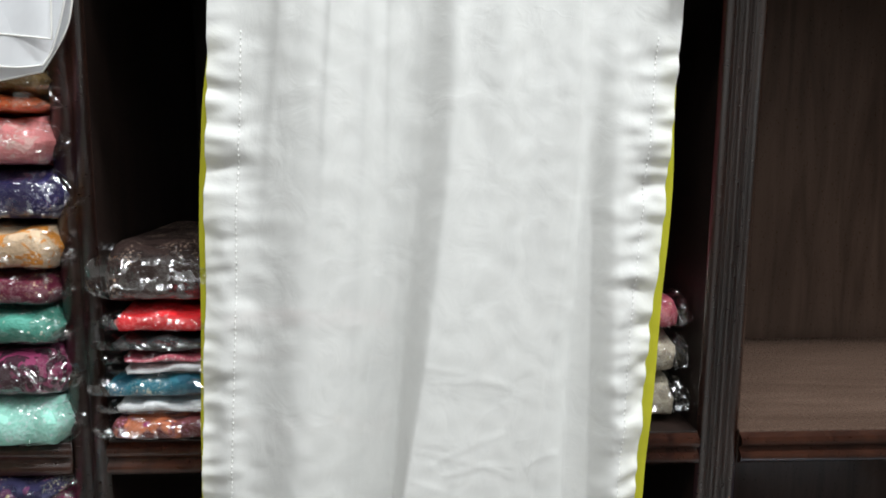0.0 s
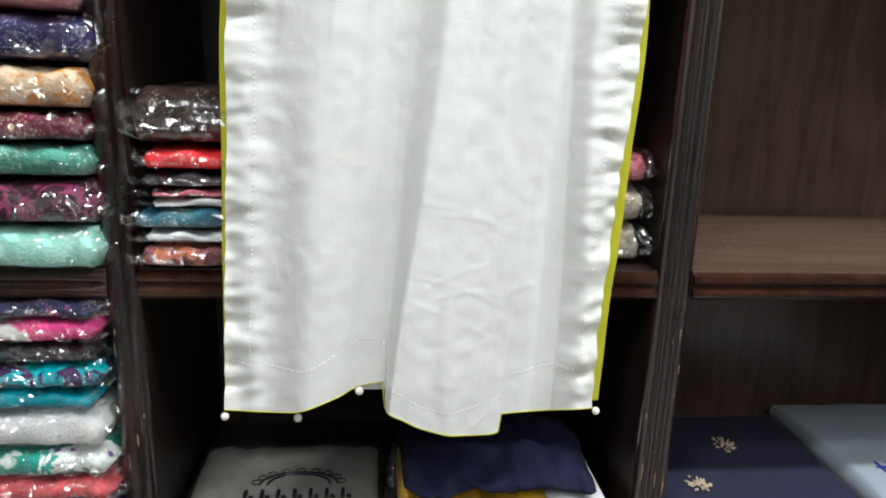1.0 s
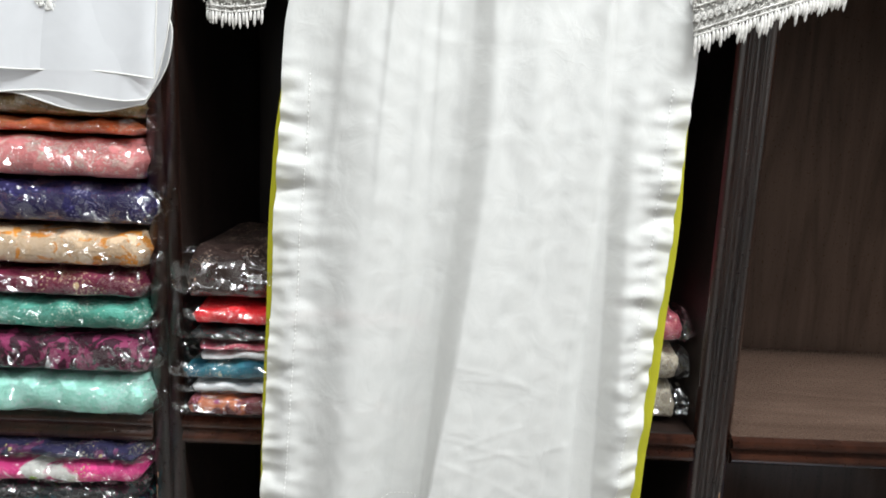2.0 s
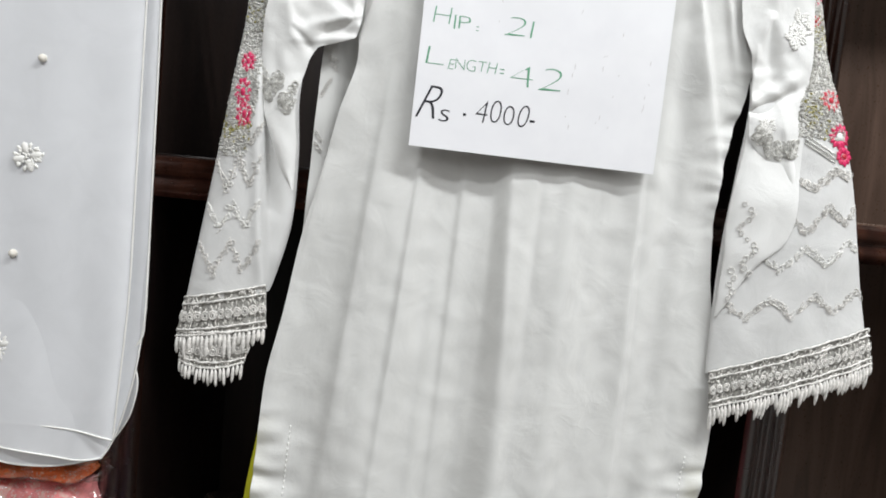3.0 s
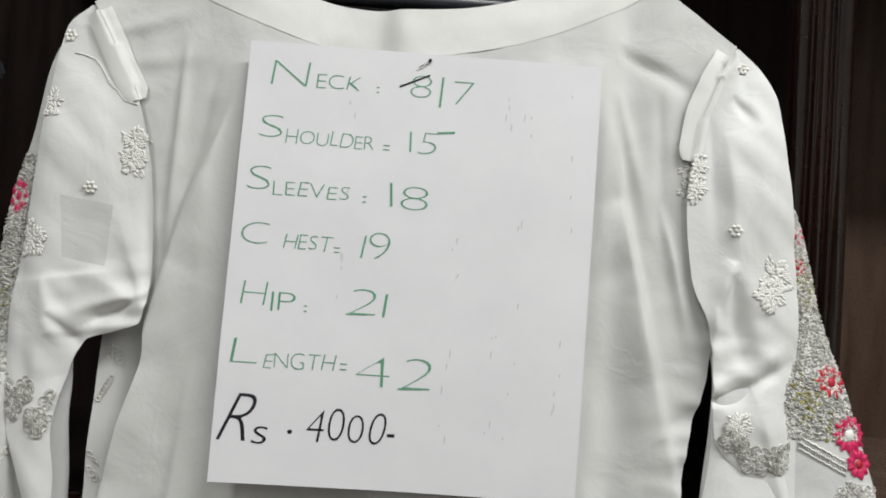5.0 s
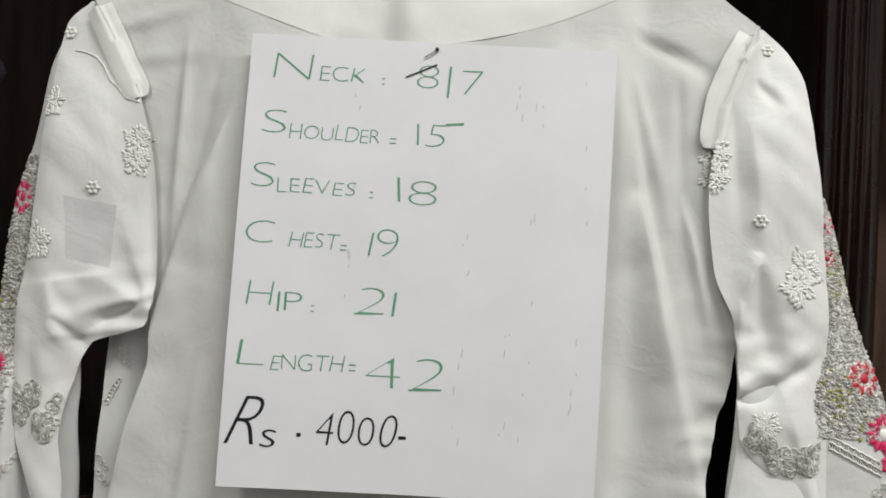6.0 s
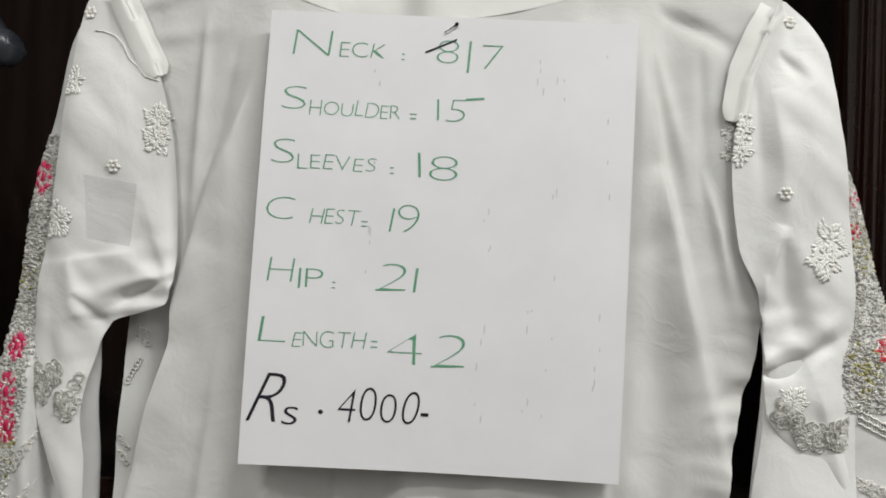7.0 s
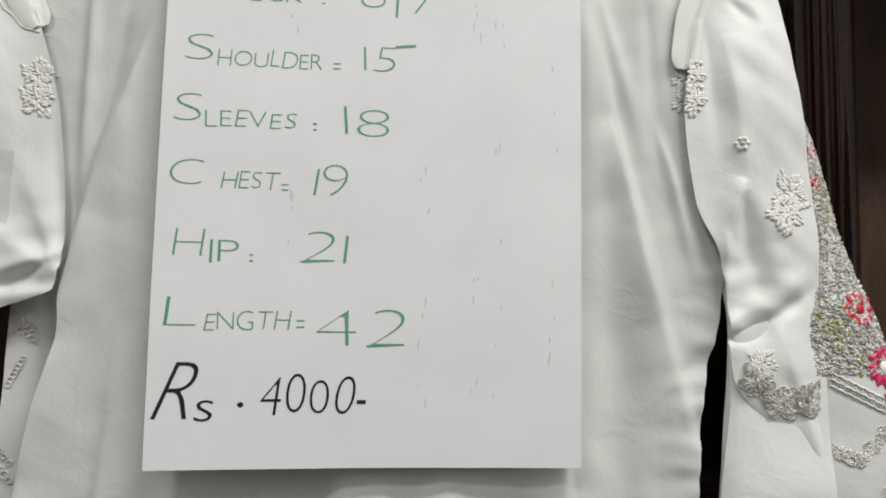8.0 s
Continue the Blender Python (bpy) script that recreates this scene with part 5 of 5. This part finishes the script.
for z, x, kind in ((1.560, -0.361, 0), (1.473, -0.371, 1), (1.406, -0.371, 0), (1.328, -0.379, 1), (1.250, -0.388, 0), (1.173, -0.399, 1), (1.367, -0.520, 0), (1.289, -0.529, 1), (1.212, -0.537, 0), (1.445, -0.511, 1), (1.523, -0.503, 0), (1.135, -0.545, 1)):
    if kind:
        sprig(x, z, 0.0125)
    else:
        p, n = on(stole_tree, x, z, 0.001)
        part("sewn_pearl", ball(p, 0.0034, 10), PEARL, stole, "small sewn-on pearl")

# ---- the sheet of paper with the sizes ----
CORNERS = [Vector((-0.0765, -0.0410, 1.6205)), Vector((0.1295, -0.0395, 1.6200)), Vector((-0.0800, -0.0495, 1.3680)), Vector((0.1280, -0.0400, 1.3650))]


def paper_at(u, v, lift=0.0):
    p = CORNERS[0].lerp(CORNERS[1], u).lerp(CORNERS[2].lerp(CORNERS[3], u), v)
    p.y += 0.0030 * math.sin(math.pi * u) * (0.4 + 0.6 * v) - 0.0015 * math.sin(math.pi * v) - lift
    p.y += 0.0007 * noise.noise(Vector((u * 4, v * 5, 3.3)))
    return p


note = thing("paper_sheet", (0.025, -0.043, 1.366), "white paper sheet with handwritten sizes, pinned to the kurta", "paper")
pbm = sheet(lambda u, v: paper_at(u, v), 40, 50)
page = part("page", pbm, PAPER, note, smooth=False)
mod = page.modifiers.new("thickness", "SOLIDIFY")
mod.thickness, mod.offset = 0.0003, -1


def letter(ch, weight):
    """The flat mesh of one character of the built-in font, as points and faces, with its bounds."""
    curve = bpy.data.curves.new("word", "FONT")
    curve.body, curve.size, curve.offset, curve.resolution_u = ch, 1.0, weight, 4
    tmp = bpy.data.objects.new("word", curve)
    scene.collection.objects.link(tmp)
    me = bpy.data.meshes.new_from_object(tmp.evaluated_get(bpy.context.evaluated_depsgraph_get()))
    bpy.data.objects.remove(tmp)
    bpy.data.curves.remove(curve)
    pts, faces = [v.co.copy() for v in me.vertices], [list(p.vertices) for p in me.polygons]
    bpy.data.meshes.remove(me)
    xs, ys = [p.x for p in pts], [p.y for p in pts]
    return pts, faces, min(xs), max(xs), min(ys), max(ys)


pen = random.Random(5)


def writing(text, x0, x1, z0, z1, ink, lean=0.0, slope=0.0, weight=-0.018):
    """A word in the built-in font, fitted to the box x0..x1, z0..z1 on the page, each letter set down a little unevenly."""
    glyphs = [letter(c, weight) for c in text]
    gap = 0.10
    total = sum(g[3] - g[2] for g in glyphs) + gap * (len(glyphs) - 1)
    bm = bmesh.new()
    at = 0.0
    for pts, faces, ax, bx, ay, by in glyphs:
        many = len(glyphs) > 1
        turn = radians(pen.uniform(-5, 5)) if many else 0
        grow, drop = (pen.uniform(0.9, 1.08), pen.uniform(-0.07, 0.07)) if many else (1, 0)
        vs = []
        for p in pts:
            h = (p.y - ay) / max(by - ay, 1e-6) * grow + drop
            w = (p.x - ax) - math.tan(turn) * (p.y - ay)
            x = x0 + (x1 - x0) * (at + w) / max(total, 1e-6) + lean * h * (z1 - z0)
            z = z0 + (z1 - z0) * h + slope * (x - x0)
            vs.append(bm.verts.new(paper_at((x + 0.0785) / 0.2070, (1.6203 - z) / 0.2538, 0.0005)))
        for f in faces:
            bm.faces.new([vs[i] for i in f])
        at += bx - ax + gap
    for f in bm.faces:
        f.normal_update()
        if f.normal.y > 0:
            f.normal_flip()
    part("handwriting", bm, ink, note, "handwritten ink", smooth=False)


def px(x):
    return -0.064 + (x - 475) * 0.000307


def pz(y):
    return 1.604 - (y - 70) * 0.000308


LINES = [  # big initial: x from, to, top, base; small capitals: x from, to, top, base
    ("N", 472, 540, 52, 98, "ECK", 558, 640, 74, 100),
    ("S", 458, 502, 158, 200, "HOULDER", 510, 676, 182, 208),
    ("S", 446, 488, 256, 300, "LEEVES", 496, 636, 283, 308),
    ("C", 444, 494, 362, 402, "HEST", 524, 612, 380, 406),
    ("H", 456, 500, 472, 514, "IP", 512, 556, 488, 522),
    ("L", 448, 496, 578, 622, "ENGTH", 508, 636, 600, 628),
]
for big, a, b, c, d, small, e, f, g, h in LINES:
    writing(big, px(a), px(b), pz(d), pz(c), GREEN_INK, 0.10, 0, -0.031)
    writing(small, px(e), px(f), pz(h), pz(g), GREEN_INK, 0.08, 0, -0.025)
for text, a, b, c, d in (("8", 736, 776, 60, 102), ("7", 818, 856, 66, 110), ("15", 744, 792, 168, 210), ("18", 716, 786, 270, 316), ("19", 668, 722, 366, 412), ("21", 650, 722, 476, 522), ("42", 678, 816, 594, 650)):
    writing(text, px(a), px(b), pz(d), pz(c), GREEN_INK, 0.06, 0, -0.033)
for text, a, b, c, d in ((":", 672, 678, 88, 100), ("=", 694, 706, 198, 208), (":", 664, 671, 298, 310), ("=", 618, 629, 398, 408), (":", 572, 579, 510, 522), ("=", 648, 660, 612, 624)):
    writing(text, px(a), px(b), pz(d), pz(c), GREEN_INK)
writing("I", px(793), px(797), pz(118), pz(60), GREEN_INK, 0.05)
writing("-", px(794), px(828), pz(170), pz(166), GREEN_INK, 0, 0.1)
writing("R", px(436), px(488), pz(764), pz(678), BLACK_INK, 0.40, 0, -0.022)
writing("s", px(498), px(524), pz(768), pz(736), BLACK_INK, 0.15, 0, -0.016)
writing("4000", px(594), px(736), pz(756), pz(700), BLACK_INK, 0.12, 0, -0.022)
writing(".", px(562), px(571), pz(747), pz(739), BLACK_INK)
writing("-", px(744), px(758), pz(742), pz(736), BLACK_INK)
# the struck-out figure and the pin that holds the sheet
stroke = bmesh.new()
tube([paper_at((px(x) + 0.0785) / 0.2070, (1.6203 - pz(y)) / 0.2538, 0.0006) for x, y in ((716, 84), (738, 74), (772, 58))], 0.0005, 4, stroke)
part("strike_mark", stroke, BLACK_INK, note, "dark strike mark")
pin = thing("dressmaking_pin", tuple(paper_at(0.50, 0.022)), "small steel pin through the top of the paper", "pin")
part("pin_shaft", tube([paper_at(0.475, 0.036, 0.0012), paper_at(0.49, 0.028, 0.0018), paper_at(0.505, 0.018, 0.0012)], 0.0004, 5), STEEL, pin)
part("pin_head", ball(paper_at(0.508, 0.016, 0.0014), 0.0011, 8), BLACK_INK, pin, "dark round head")
ghost = bmesh.new()
rng = random.Random(77)
for col in (0.30, 0.62, 0.74, 0.80, 0.93):
    for _ in range(9):
        u, v = col + rng.uniform(-0.012, 0.012), rng.uniform(0.06, 0.9)
        h = rng.uniform(0.0008, 0.0035)
        lobe(ghost, paper_at(u, v, 0.0003), Vector((0.05, 0, 1)).normalized(), Vector((1, 0, 0)), Vector((0, -1, 0)), h, 0.00035, 0.0001, 5)
tagged(part("show_through", ghost, FAINT, note, "faint marks showing through the page"), kind="stuff")
